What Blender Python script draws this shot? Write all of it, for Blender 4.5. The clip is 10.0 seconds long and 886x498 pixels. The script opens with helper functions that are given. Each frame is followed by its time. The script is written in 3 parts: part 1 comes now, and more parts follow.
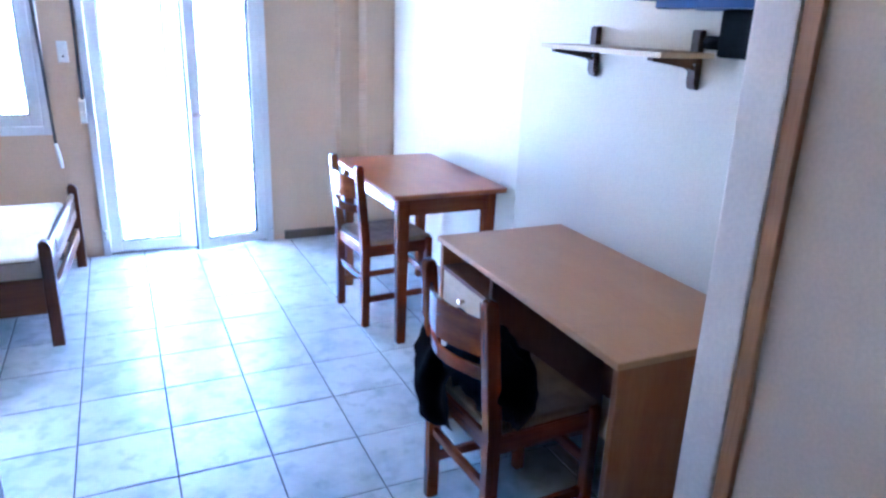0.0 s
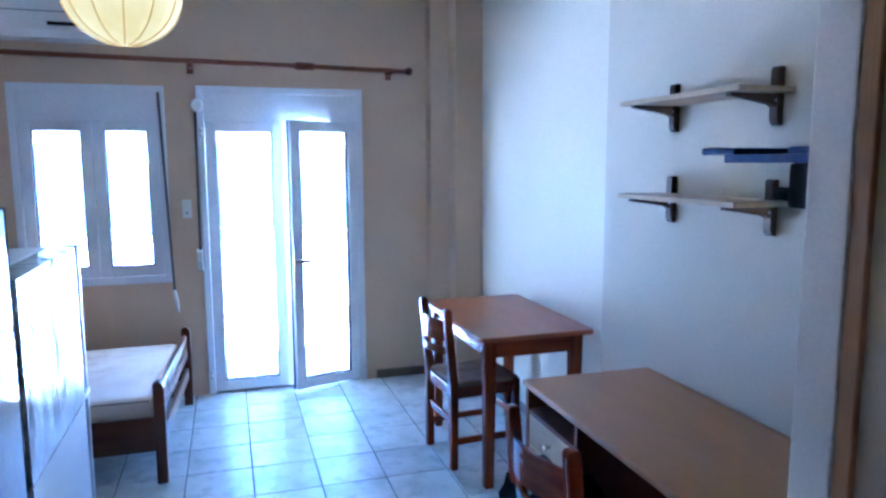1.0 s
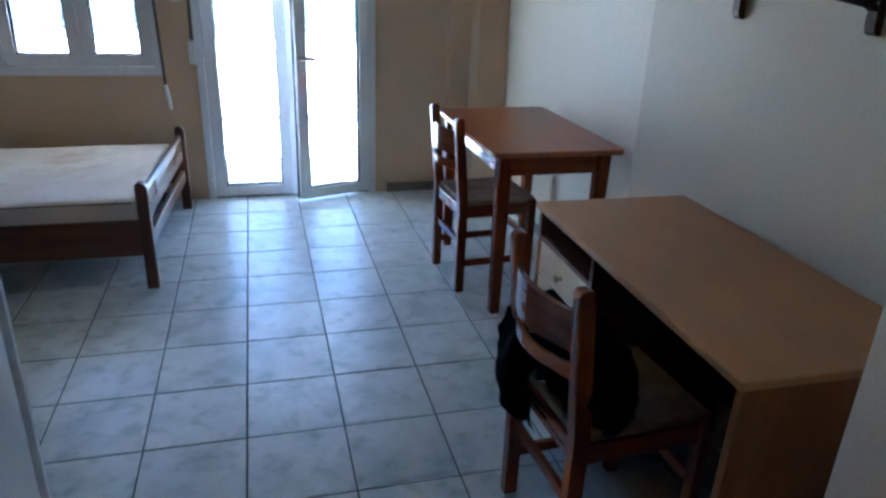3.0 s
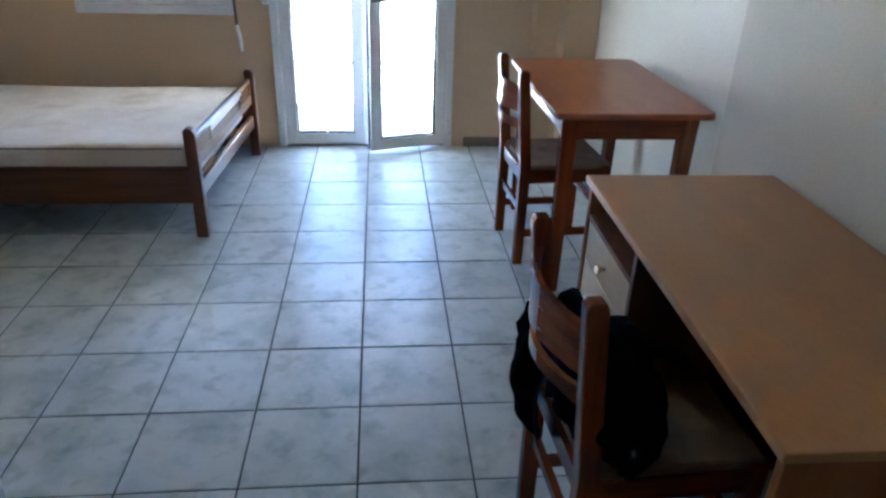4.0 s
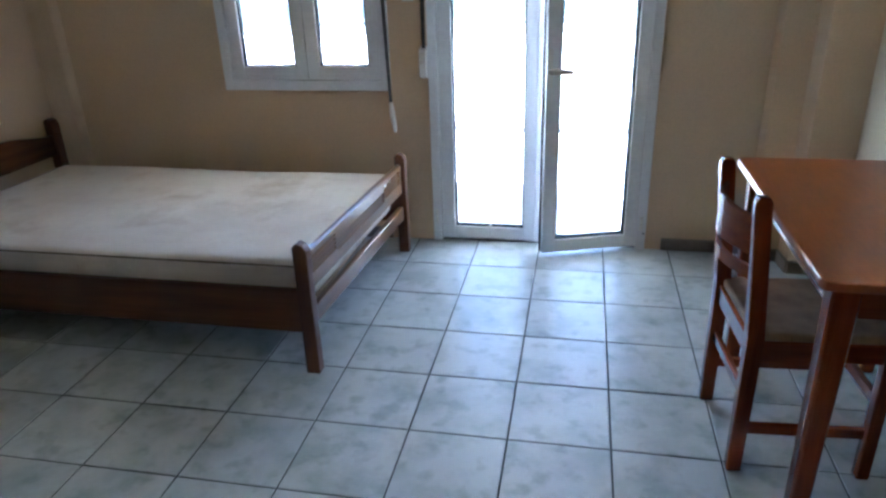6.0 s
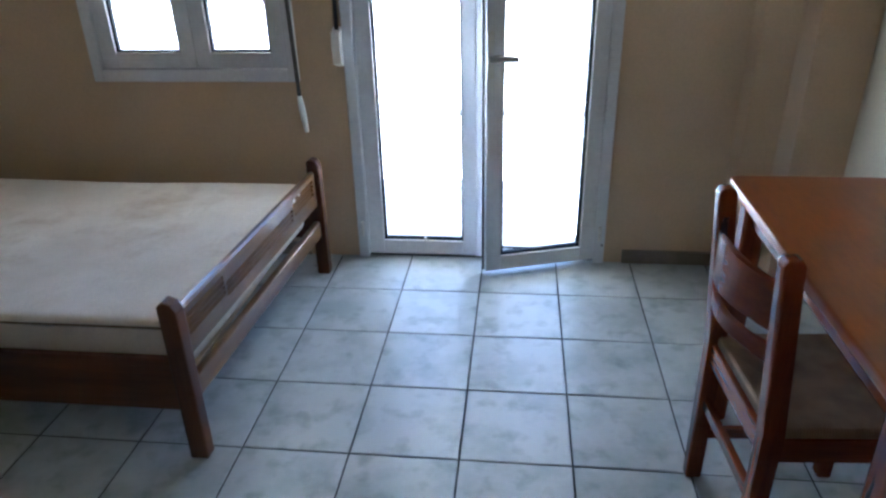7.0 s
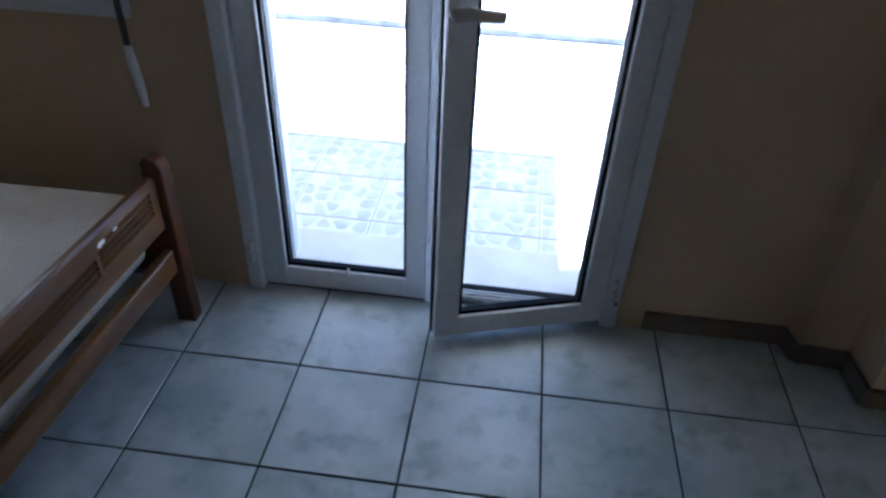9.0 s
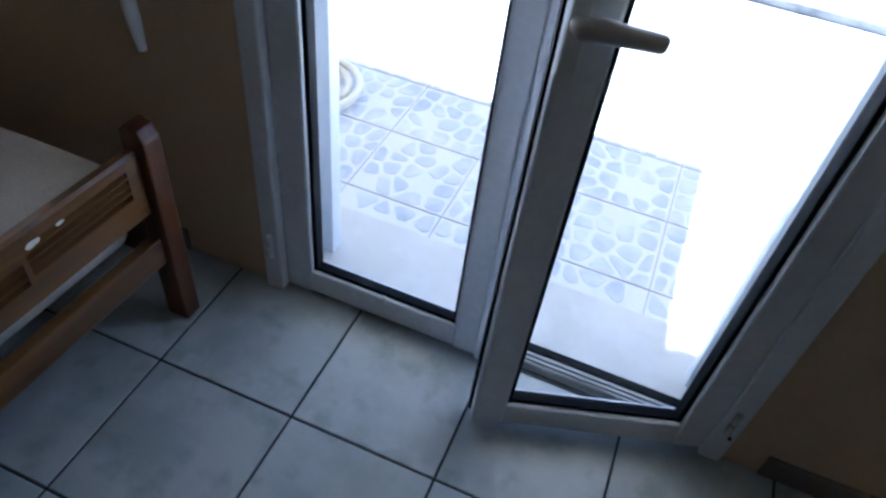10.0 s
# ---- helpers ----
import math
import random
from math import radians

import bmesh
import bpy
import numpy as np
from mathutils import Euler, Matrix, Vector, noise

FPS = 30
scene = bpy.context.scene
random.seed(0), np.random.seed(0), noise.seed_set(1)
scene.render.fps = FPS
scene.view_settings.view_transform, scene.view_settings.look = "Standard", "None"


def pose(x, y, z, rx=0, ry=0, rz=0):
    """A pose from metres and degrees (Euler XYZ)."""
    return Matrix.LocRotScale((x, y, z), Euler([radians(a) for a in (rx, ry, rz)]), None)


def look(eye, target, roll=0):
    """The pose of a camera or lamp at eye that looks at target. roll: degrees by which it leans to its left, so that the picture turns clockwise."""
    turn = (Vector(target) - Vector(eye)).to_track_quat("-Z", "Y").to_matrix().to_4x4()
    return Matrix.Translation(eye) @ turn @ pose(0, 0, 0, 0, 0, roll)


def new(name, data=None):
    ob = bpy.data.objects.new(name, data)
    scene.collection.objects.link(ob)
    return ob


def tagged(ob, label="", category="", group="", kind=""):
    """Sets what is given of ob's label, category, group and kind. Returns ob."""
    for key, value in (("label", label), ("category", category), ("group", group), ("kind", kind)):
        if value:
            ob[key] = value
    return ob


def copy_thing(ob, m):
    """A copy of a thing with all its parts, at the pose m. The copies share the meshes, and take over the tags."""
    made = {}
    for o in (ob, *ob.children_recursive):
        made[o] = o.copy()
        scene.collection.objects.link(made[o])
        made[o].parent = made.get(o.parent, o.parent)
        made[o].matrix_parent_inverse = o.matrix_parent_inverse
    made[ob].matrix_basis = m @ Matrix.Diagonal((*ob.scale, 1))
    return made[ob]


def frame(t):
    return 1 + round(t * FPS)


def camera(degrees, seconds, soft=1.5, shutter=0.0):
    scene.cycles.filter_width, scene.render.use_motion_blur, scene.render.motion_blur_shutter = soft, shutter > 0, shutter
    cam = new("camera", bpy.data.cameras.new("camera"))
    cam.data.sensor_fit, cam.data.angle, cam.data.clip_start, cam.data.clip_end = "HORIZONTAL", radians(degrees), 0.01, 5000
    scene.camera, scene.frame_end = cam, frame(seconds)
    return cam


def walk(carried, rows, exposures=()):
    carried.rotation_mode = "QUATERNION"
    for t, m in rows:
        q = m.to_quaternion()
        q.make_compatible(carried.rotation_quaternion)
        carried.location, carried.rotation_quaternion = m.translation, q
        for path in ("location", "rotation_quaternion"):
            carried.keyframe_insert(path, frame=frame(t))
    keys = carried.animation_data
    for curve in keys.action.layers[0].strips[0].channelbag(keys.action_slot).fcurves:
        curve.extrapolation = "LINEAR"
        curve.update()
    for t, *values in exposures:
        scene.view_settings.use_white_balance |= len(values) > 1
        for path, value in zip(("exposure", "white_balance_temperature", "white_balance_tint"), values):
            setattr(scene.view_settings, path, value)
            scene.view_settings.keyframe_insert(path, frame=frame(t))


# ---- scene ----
cam = camera(65.4, 10.0, 2.6)
PATH = [
    (0, (-0.378, -4.392, 1.503), (0.435, -2.675, 0.877), 2.1),
    (0.5, (-0.375, -4.455, 1.549), (0.268, -2.594, 1.195), 1.1),
    (1, (-0.382, -4.484, 1.564), (0.207, -2.59, 1.311), -0.2),
    (1.5, (-0.357, -4.493, 1.55), (0.256, -2.616, 1.233), 0.1),
    (2, (-0.313, -4.5, 1.521), (0.242, -2.634, 1.063), -1.2),
    (2.5, (-0.271, -4.364, 1.478), (0.269, -2.545, 0.845), -0.2),
    (2.7, (-0.257, -4.274, 1.47), (0.263, -2.468, 0.786), 1.1),
    (3.8, (0.017, -3.977, 1.419), (0.352, -2.226, 0.513), 2.6),
    (4, (0.073, -3.932, 1.419), (0.25, -2.158, 0.513), 1.9),
    (4.5, (0.098, -3.802, 1.428), (-0.199, -2.064, 0.483), 0.5),
    (5, (0.098, -3.601, 1.42), (-0.376, -1.878, 0.522), -0.1),
    (5.5, (0.177, -3.294, 1.414), (-0.24, -1.537, 0.555), -1.7),
    (6, (0.177, -3.019, 1.417), (-0.196, -1.222, 0.62), -1.9),
    (6.2, (0.136, -2.913, 1.42), (-0.18, -1.104, 0.628), -1.1),
    (7.3, (0.158, -2.257, 1.393), (-0.038, -0.495, 0.468), -1.9),
    (7.5, (0.177, -2.14, 1.406), (-0.003, -0.386, 0.461), -2.0),
    (8, (0.145, -1.812, 1.382), (0.141, -0.075, 0.391), -0.0),
    (8.5, (0.136, -1.537, 1.387), (0.231, 0.137, 0.296), 1.4),
    (9, (0.171, -1.233, 1.333), (0.01, 0.373, 0.152), 2.6),
    (9.5, (0.166, -0.941, 1.32), (-0.172, 0.527, 0.004), 1.8),
    (10, (0.139, -0.62, 1.265), (-0.267, 0.734, -0.149), 8.0),
]
EXPOSURES = [(0.0, 6.62, 4176, 25), (0.4, 6.17, 4080, 25), (1.0, 5.5, 3965, 19), (1.6, 5.05, 4259, 19), (2.0, 4.8, 4357, 15), (2.5, 4.55, 4553, 13), (4.0, 5.14, 5152, 14), (5.0, 4.94, 5211, 14), (6.0, 4.84, 5164, 14), (7.5, 4.17, 5244, 15), (8.5, 3.32, 4997, 15), (9.0, 3.07, 4997, 16), (10.0, 2.77, 5069, 17)]
walk(cam, [(t, look(eye, target, roll)) for t, eye, target, roll in PATH], EXPOSURES)


# ---- light ----
world = bpy.data.worlds.new("world")
scene.world = world
world.use_nodes = True
wn = world.node_tree
sky = wn.nodes.new("ShaderNodeTexSky")
sky.sky_type, sky.sun_disc = "NISHITA", False
sky.sun_elevation, sky.sun_rotation = radians(66), radians(20)
wn.nodes["Background"].inputs[1].default_value = 0.05
wn.links.new(sky.outputs[0], wn.nodes["Background"].inputs[0])
sun_data = bpy.data.lights.new("sun", "SUN")
sun_data.energy, sun_data.angle, sun_data.color = 5.0, radians(0.55), (1.0, 0.97, 0.92)
sun = new("sun", sun_data)
sun.matrix_world = look((0.5, 1.37, 3.5), (0, 0, 0))


# ---- materials ----
def nodes_of(name, rough=0.5, metallic=0.0):
    m = bpy.data.materials.new(name)
    m.use_nodes = True
    b = m.node_tree.nodes["Principled BSDF"]
    b.inputs["Roughness"].default_value, b.inputs["Metallic"].default_value = rough, metallic
    return m, m.node_tree.nodes, m.node_tree.links, b


def ramp_mix(n, l, fac, c1, c2, lo=0.35, hi=0.65):
    r = n.new("ShaderNodeValToRGB")
    r.color_ramp.elements[0].position, r.color_ramp.elements[1].position = lo, hi
    r.color_ramp.elements[0].color, r.color_ramp.elements[1].color = (*c1, 1), (*c2, 1)
    l.new(fac, r.inputs[0])
    return r.outputs[0]


def noise_of(n, l, vec, scale, detail=4.0, rough=0.55):
    t = n.new("ShaderNodeTexNoise")
    t.inputs["Scale"].default_value, t.inputs["Detail"].default_value, t.inputs["Roughness"].default_value = scale, detail, rough
    if vec is not None:
        l.new(vec, t.inputs["Vector"])
    return t.outputs[0]


def multiply(n, l, a, b, fac=1.0):
    x = n.new("ShaderNodeMix")
    x.data_type, x.blend_type = "RGBA", "MULTIPLY"
    x.inputs[0].default_value = fac
    l.new(a, x.inputs[6]), l.new(b, x.inputs[7])
    return x.outputs[2]


def bump(n, l, b, height, strength, distance=0.002):
    k = n.new("ShaderNodeBump")
    k.inputs["Strength"].default_value, k.inputs["Distance"].default_value = strength, distance
    l.new(height, k.inputs["Height"])
    l.new(k.outputs[0], b.inputs["Normal"])


def coords(n, l, scale=(1, 1, 1), shift=False):
    c = n.new("ShaderNodeTexCoord")
    m = n.new("ShaderNodeMapping")
    m.inputs["Scale"].default_value = scale
    l.new(c.outputs["Object"], m.inputs["Vector"])
    if shift:
        info, s = n.new("ShaderNodeObjectInfo"), n.new("ShaderNodeVectorMath")
        s.operation = "SCALE"
        s.inputs[0].default_value = (37.0, 61.0, 17.0)
        l.new(info.outputs["Random"], s.inputs["Scale"])
        l.new(s.outputs[0], m.inputs["Location"])
    return m.outputs[0]


def paint(name, c1, c2, rough=0.6, coarse=1.3, fine=90.0, relief=0.25, metallic=0.0, shift=False):
    m, n, l, b = nodes_of(name, rough, metallic)
    v = coords(n, l, shift=shift)
    col = ramp_mix(n, l, noise_of(n, l, v, coarse, 5), c1, c2, 0.3, 0.7)
    grain = noise_of(n, l, v, fine, 3)
    col = multiply(n, l, col, ramp_mix(n, l, grain, (0.93, 0.93, 0.93), (1, 1, 1)))
    l.new(col, b.inputs["Base Color"])
    if relief:
        bump(n, l, b, grain, relief, 0.001)
    return m


def wood(name, dark, mid, scale, rough=0.35, coat=0.0, pores=0.86):
    m, n, l, b = nodes_of(name, rough)
    v = coords(n, l, scale, True)
    rings = noise_of(n, l, v, 5.0, 6, 0.6)
    col = ramp_mix(n, l, rings, dark, mid, 0.32, 0.68)
    fine = noise_of(n, l, v, 38.0, 3, 0.6)
    col = multiply(n, l, col, ramp_mix(n, l, fine, (pores, pores - 0.02, pores - 0.04), (1, 1, 1), 0.3, 0.6))
    l.new(col, b.inputs["Base Color"])
    b.inputs["Coat Weight"].default_value = coat
    b.inputs["Specular IOR Level"].default_value = 0.35
    b.inputs["Coat Roughness"].default_value = 0.15
    bump(n, l, b, fine, 0.15, 0.0006)
    return m


X_GRAIN, Y_GRAIN, Z_GRAIN = (0.35, 5, 5), (5, 0.35, 5), (5, 5, 0.35)
RED_D, RED_M = (0.12, 0.022, 0.003), (0.255, 0.056, 0.01)
red_wood = {k: wood("red_stained_wood_" + k, RED_D, RED_M, s, 0.24, 0.35) for k, s in (("x", X_GRAIN), ("y", Y_GRAIN), ("z", Z_GRAIN))}
BED_D, BED_M = (0.062, 0.017, 0.0045), (0.15, 0.049, 0.0135)
bed_wood = {k: wood("varnished_pine_" + k, BED_D, BED_M, s, 0.32, 0.08) for k, s in (("x", X_GRAIN), ("y", Y_GRAIN), ("z", Z_GRAIN))}
# footboard and foot rail: same pine, door light put in as a golden tone
lit_foot_wood = wood("lit_varnished_pine", (0.085, 0.034, 0.008), (0.21, 0.095, 0.024), Y_GRAIN, 0.28, 0.3)
table_wood = wood("table_top_laminate", (0.29, 0.072, 0.015), (0.35, 0.097, 0.023), (2.5, 0.6, 2.5), 0.3, 0.15)
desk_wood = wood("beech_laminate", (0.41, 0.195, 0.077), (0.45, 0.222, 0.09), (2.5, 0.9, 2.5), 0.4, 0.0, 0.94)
# inside of the desk: recess shade put into a much darker brown
desk_inner = wood("shaded_laminate_inside", (0.1, 0.034, 0.011), (0.145, 0.052, 0.017), (3, 3, 0.5), 0.5)
# end panels: same beech as the top, their shade mixed into a darker tone
desk_side = wood("beech_laminate_shaded", (0.25, 0.085, 0.025), (0.32, 0.12, 0.038), (3, 3, 0.5), 0.45)
drawer_wood = wood("pale_birch_front", (0.47, 0.32, 0.17), (0.56, 0.4, 0.23), (2, 0.5, 3), 0.45)
shelf_wood = wood("pale_pine_board", (0.5, 0.36, 0.2), (0.62, 0.46, 0.28), (3, 0.4, 3), 0.5)
bracket_wood = wood("dark_bracket_wood", (0.07, 0.04, 0.022), (0.14, 0.085, 0.05), X_GRAIN, 0.5)
rod_wood = wood("rod_wood", (0.12, 0.035, 0.015), (0.22, 0.07, 0.03), X_GRAIN, 0.4)
casing_wood = wood("casing_wood", (0.4, 0.17, 0.06), (0.5, 0.235, 0.09), Z_GRAIN, 0.45)
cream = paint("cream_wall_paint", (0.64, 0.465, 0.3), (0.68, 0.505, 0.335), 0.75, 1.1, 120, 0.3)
# east wall cream, made paler to hold the door's daylight in its colour
cream_right = paint("daylit_cream_wall_paint", (0.74, 0.665, 0.5), (0.78, 0.705, 0.54), 0.6, 0.9, 120, 0.3)
# thick wall: yellower cream, also darkened in colour for its weaker daylight
cream_pier = paint("shaded_yellower_cream_paint", (0.62, 0.54, 0.39), (0.66, 0.58, 0.43), 0.65, 0.9, 120, 0.3)
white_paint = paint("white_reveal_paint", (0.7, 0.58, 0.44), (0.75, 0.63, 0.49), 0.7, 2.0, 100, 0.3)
# unseen ceiling, greyed well below white to weaken bounced light
ceiling_paint = paint("ceiling_paint", (0.52, 0.5, 0.45), (0.56, 0.54, 0.49), 0.8, 1.2, 90, 0.3)
alu = paint("white_enamelled_aluminium", (0.76, 0.78, 0.8), (0.8, 0.81, 0.83), 0.35, 3.0, 60, 0.03)
plastic = paint("white_plastic", (0.76, 0.75, 0.71), (0.8, 0.79, 0.75), 0.4, 6, 60, 0.03)
handle_metal = paint("satin_handle", (0.5, 0.46, 0.4), (0.55, 0.5, 0.44), 0.4, 8, 60, 0.03, 0.3)
rubber = paint("black_gasket", (0.004, 0.0045, 0.005), (0.008, 0.0085, 0.01), 0.6, 8, 60, 0.1)
rubber.node_tree.nodes["Principled BSDF"].inputs["Specular IOR Level"].default_value = 0.08
strap_grey = paint("grey_strap", (0.1, 0.1, 0.11), (0.15, 0.15, 0.16), 0.8, 20, 300, 0.4)
grout = paint("dark_grout", (0.022, 0.025, 0.028), (0.045, 0.048, 0.05), 0.85, 6, 120, 0.4)
stone_base = paint("grey_stone_skirting", (0.17, 0.138, 0.11), (0.24, 0.2, 0.165), 0.4, 9, 60, 0.1)
gloss_white = paint("gloss_white_front", (0.7, 0.71, 0.72), (0.74, 0.75, 0.76), 0.06, 2, 40, 0.01)
knob_metal = paint("brass_knob", (0.7, 0.63, 0.5), (0.76, 0.69, 0.56), 0.18, 10, 60, 0.02, 0.9)
black_plastic = paint("black_plastic", (0.003, 0.0035, 0.005), (0.006, 0.0065, 0.009), 0.8, 10, 80, 0.1)
black_plastic.node_tree.nodes["Principled BSDF"].inputs["Specular IOR Level"].default_value = 0.05
blue_paint = paint("blue_enamel", (0.004, 0.025, 0.1), (0.006, 0.035, 0.13), 0.5, 6, 80, 0.05)
blue_paint.node_tree.nodes["Principled BSDF"].inputs["Specular IOR Level"].default_value = 0.2
kerb_stain = paint("stained_concrete", (0.11, 0.117, 0.125), (0.32, 0.33, 0.34), 0.9, 7, 60, 0.5)
threshold_metal = paint("worn_grey_aluminium", (0.26, 0.26, 0.25), (0.36, 0.36, 0.345), 0.42, 12, 80, 0.1, 0.4)
concrete = paint("pale_concrete", (0.5, 0.49, 0.46), (0.62, 0.6, 0.56), 0.85, 2.2, 70, 0.5)
yard_mat = paint("yard_ground", (0.68, 0.67, 0.64), (0.76, 0.75, 0.72), 0.9, 0.5, 30, 0.5)
paving_bed = paint("paving_mortar", (0.68, 0.69, 0.69), (0.75, 0.75, 0.75), 0.8, 4, 90, 0.4)
paving_stone = paint("paving_stone", (0.42, 0.47, 0.54), (0.68, 0.705, 0.73), 0.7, 9, 70, 0.4, 0.0, True)
joint_mat = paint("joint_mortar", (0.33, 0.34, 0.35), (0.45, 0.46, 0.46), 0.85, 7, 90, 0.3)
chip_mat = paint("bare_wood_chip", (0.8, 0.74, 0.64), (0.85, 0.8, 0.71), 0.7, 30, 200, 0.2)
step_marble = paint("stained_step_marble", (0.57, 0.55, 0.5), (0.7, 0.69, 0.66), 0.6, 6, 60, 0.2)
hose_mat = paint("pale_hose", (0.72, 0.69, 0.58), (0.76, 0.73, 0.62), 0.4, 9, 60, 0.05)
far_render = paint("pale_render", (0.27, 0.34, 0.34), (0.36, 0.42, 0.41), 0.85, 0.8, 20, 0.4)
fence_metal = paint("fence_metal", (0.25, 0.28, 0.28), (0.32, 0.35, 0.35), 0.5, 5, 60, 0.05)


def tile_material():
    m, n, l, b = nodes_of("mottled_ceramic_tile", 0.16)
    v = coords(n, l, shift=True)
    cloud = noise_of(n, l, v, 5.5, 5, 0.6)
    col = ramp_mix(n, l, cloud, (0.39, 0.43, 0.41), (0.53, 0.56, 0.54), 0.34, 0.56)
    spots = noise_of(n, l, v, 13.0, 3, 0.5)
    col = multiply(n, l, col, ramp_mix(n, l, spots, (0.72, 0.74, 0.73), (1, 1, 1), 0.3, 0.47))
    info = n.new("ShaderNodeObjectInfo")
    tone = ramp_mix(n, l, info.outputs["Random"], (0.93, 0.93, 0.92), (1, 1, 1), 0.0, 1.0)
    l.new(multiply(n, l, col, tone), b.inputs["Base Color"])
    r = n.new("ShaderNodeMapRange")
    r.inputs["To Min"].default_value, r.inputs["To Max"].default_value = 0.27, 0.4
    l.new(noise_of(n, l, v, 3.0, 4), r.inputs[0])
    l.new(r.outputs[0], b.inputs["Roughness"])
    bump(n, l, b, noise_of(n, l, v, 7.0, 3), 0.06, 0.002)
    return m


def fridge_material():
    m, n, l, b = nodes_of("white_enamel", 0.3)
    v = coords(n, l)
    l.new(ramp_mix(n, l, noise_of(n, l, v, 2.0), (0.68, 0.7, 0.71), (0.72, 0.74, 0.75)), b.inputs["Base Color"])
    bump(n, l, b, noise_of(n, l, coords(n, l, (1, 1.6, 0.9)), 3.0, 2), 0.1, 0.01)
    return m


def film_material():
    m, n, l, b = nodes_of("crumpled_clear_film", 0.2)
    v = coords(n, l, (1, 1.2, 0.6))
    l.new(ramp_mix(n, l, noise_of(n, l, v, 3.0), (0.62, 0.66, 0.68), (0.72, 0.75, 0.76)), b.inputs["Base Color"])
    b.inputs["Specular IOR Level"].default_value = 0.35
    b.inputs["Coat Weight"].default_value = 0.15
    bump(n, l, b, noise_of(n, l, v, 5.5, 3, 0.5), 0.7, 0.03)
    return m


def fabric(name, c1, c2, fine=240.0, stain=None):
    m, n, l, b = nodes_of(name, 0.9)
    v = coords(n, l)
    col = ramp_mix(n, l, noise_of(n, l, v, 2.6, 6, 0.6), c1, c2, 0.32, 0.62)
    if stain:
        col = multiply(n, l, col, ramp_mix(n, l, noise_of(n, l, v, 3.4, 5, 0.65), stain, (1, 1, 1), 0.3, 0.47))
    w = noise_of(n, l, v, fine, 2)
    l.new(multiply(n, l, col, ramp_mix(n, l, w, (0.86, 0.86, 0.86), (1, 1, 1))), b.inputs["Base Color"])
    b.inputs["Specular IOR Level"].default_value = 0.2
    bump(n, l, b, w, 0.5, 0.0015)
    return m


def rush_material():
    m, n, l, b = nodes_of("woven_rush", 0.75)
    v = coords(n, l, (1, 1, 1))
    w = n.new("ShaderNodeTexWave")
    w.inputs["Scale"].default_value, w.inputs["Distortion"].default_value = 55.0, 2.5
    l.new(v, w.inputs["Vector"])
    col = ramp_mix(n, l, noise_of(n, l, v, 14, 4), (0.2, 0.11, 0.048), (0.31, 0.185, 0.085))
    col = multiply(n, l, col, ramp_mix(n, l, w.outputs[1], (0.72, 0.7, 0.68), (1, 1, 1), 0.1, 0.6))
    l.new(col, b.inputs["Base Color"])
    bump(n, l, b, w.outputs[1], 0.3, 0.002)
    return m


def glass_material():
    m, n, l, b = nodes_of("clear_glass", 0.0)
    clear, gloss, mix, fres = n.new("ShaderNodeBsdfTransparent"), n.new("ShaderNodeBsdfGlossy"), n.new("ShaderNodeMixShader"), n.new("ShaderNodeLayerWeight")
    clear.inputs[0].default_value = (0.95, 0.975, 0.97, 1)
    gloss.inputs["Roughness"].default_value = 0.02
    fres.inputs[0].default_value = 0.5
    steep, edge = n.new("ShaderNodeMath"), n.new("ShaderNodeMath")
    steep.operation, edge.operation = "POWER", "MULTIPLY_ADD"
    steep.inputs[1].default_value, edge.inputs[1].default_value, edge.inputs[2].default_value = 5.0, 0.6, 0.025
    l.new(fres.outputs["Facing"], steep.inputs[0]), l.new(steep.outputs[0], edge.inputs[0])
    l.new(edge.outputs[0], mix.inputs[0]), l.new(clear.outputs[0], mix.inputs[1]), l.new(gloss.outputs[0], mix.inputs[2])
    l.new(mix.outputs[0], n["Material Output"].inputs[0])
    return m


def lamp_material(name, c1, c2, glow):
    m, n, l, b = nodes_of(name, 0.8)
    v = coords(n, l)
    col = ramp_mix(n, l, noise_of(n, l, v, 7.0, 3), c1, c2)
    l.new(col, b.inputs["Base Color"])
    l.new(col, b.inputs["Emission Color"])
    b.inputs["Emission Strength"].default_value = glow
    return m


film_mat = film_material()
tile_mat, fridge_mat, rush, glass, lit_paper = tile_material(), fridge_material(), rush_material(), glass_material(), lamp_material("lit_paper", (0.74, 0.5, 0.13), (0.82, 0.6, 0.2), 0.03)
paper_seam = lamp_material("lit_paper_seam", (0.62, 0.36, 0.07), (0.7, 0.43, 0.1), 0.018)
mattress_cloth = fabric("grey_white_ticking", (0.64, 0.56, 0.46), (0.75, 0.68, 0.58), 240, (0.78, 0.72, 0.66))
piping_cloth = fabric("brown_piping_tape", (0.13, 0.1, 0.075), (0.2, 0.16, 0.12), 300)
navy_cloth = fabric("dark_navy_cloth", (0.002, 0.0025, 0.005), (0.004, 0.0045, 0.009), 160)
navy_cloth.node_tree.nodes["Principled BSDF"].inputs["Specular IOR Level"].default_value = 0.04


# ---- mesh helpers ----
def add_box(bm, lo, hi, bevel=0.0, seg=2):
    r = bmesh.ops.create_cube(bm, size=1.0)
    vs = r["verts"]
    for v in vs:
        v.co = Vector([lo[i] + (v.co[i] + 0.5) * (hi[i] - lo[i]) for i in range(3)])
    if bevel:
        es = list({e for v in vs for e in v.link_edges})
        bmesh.ops.bevel(bm, geom=es, offset=bevel, segments=seg, profile=0.6, affect="EDGES")
    return bm


def box(lo, hi, bevel=0.0, seg=2):
    return add_box(bmesh.new(), lo, hi, bevel, seg)


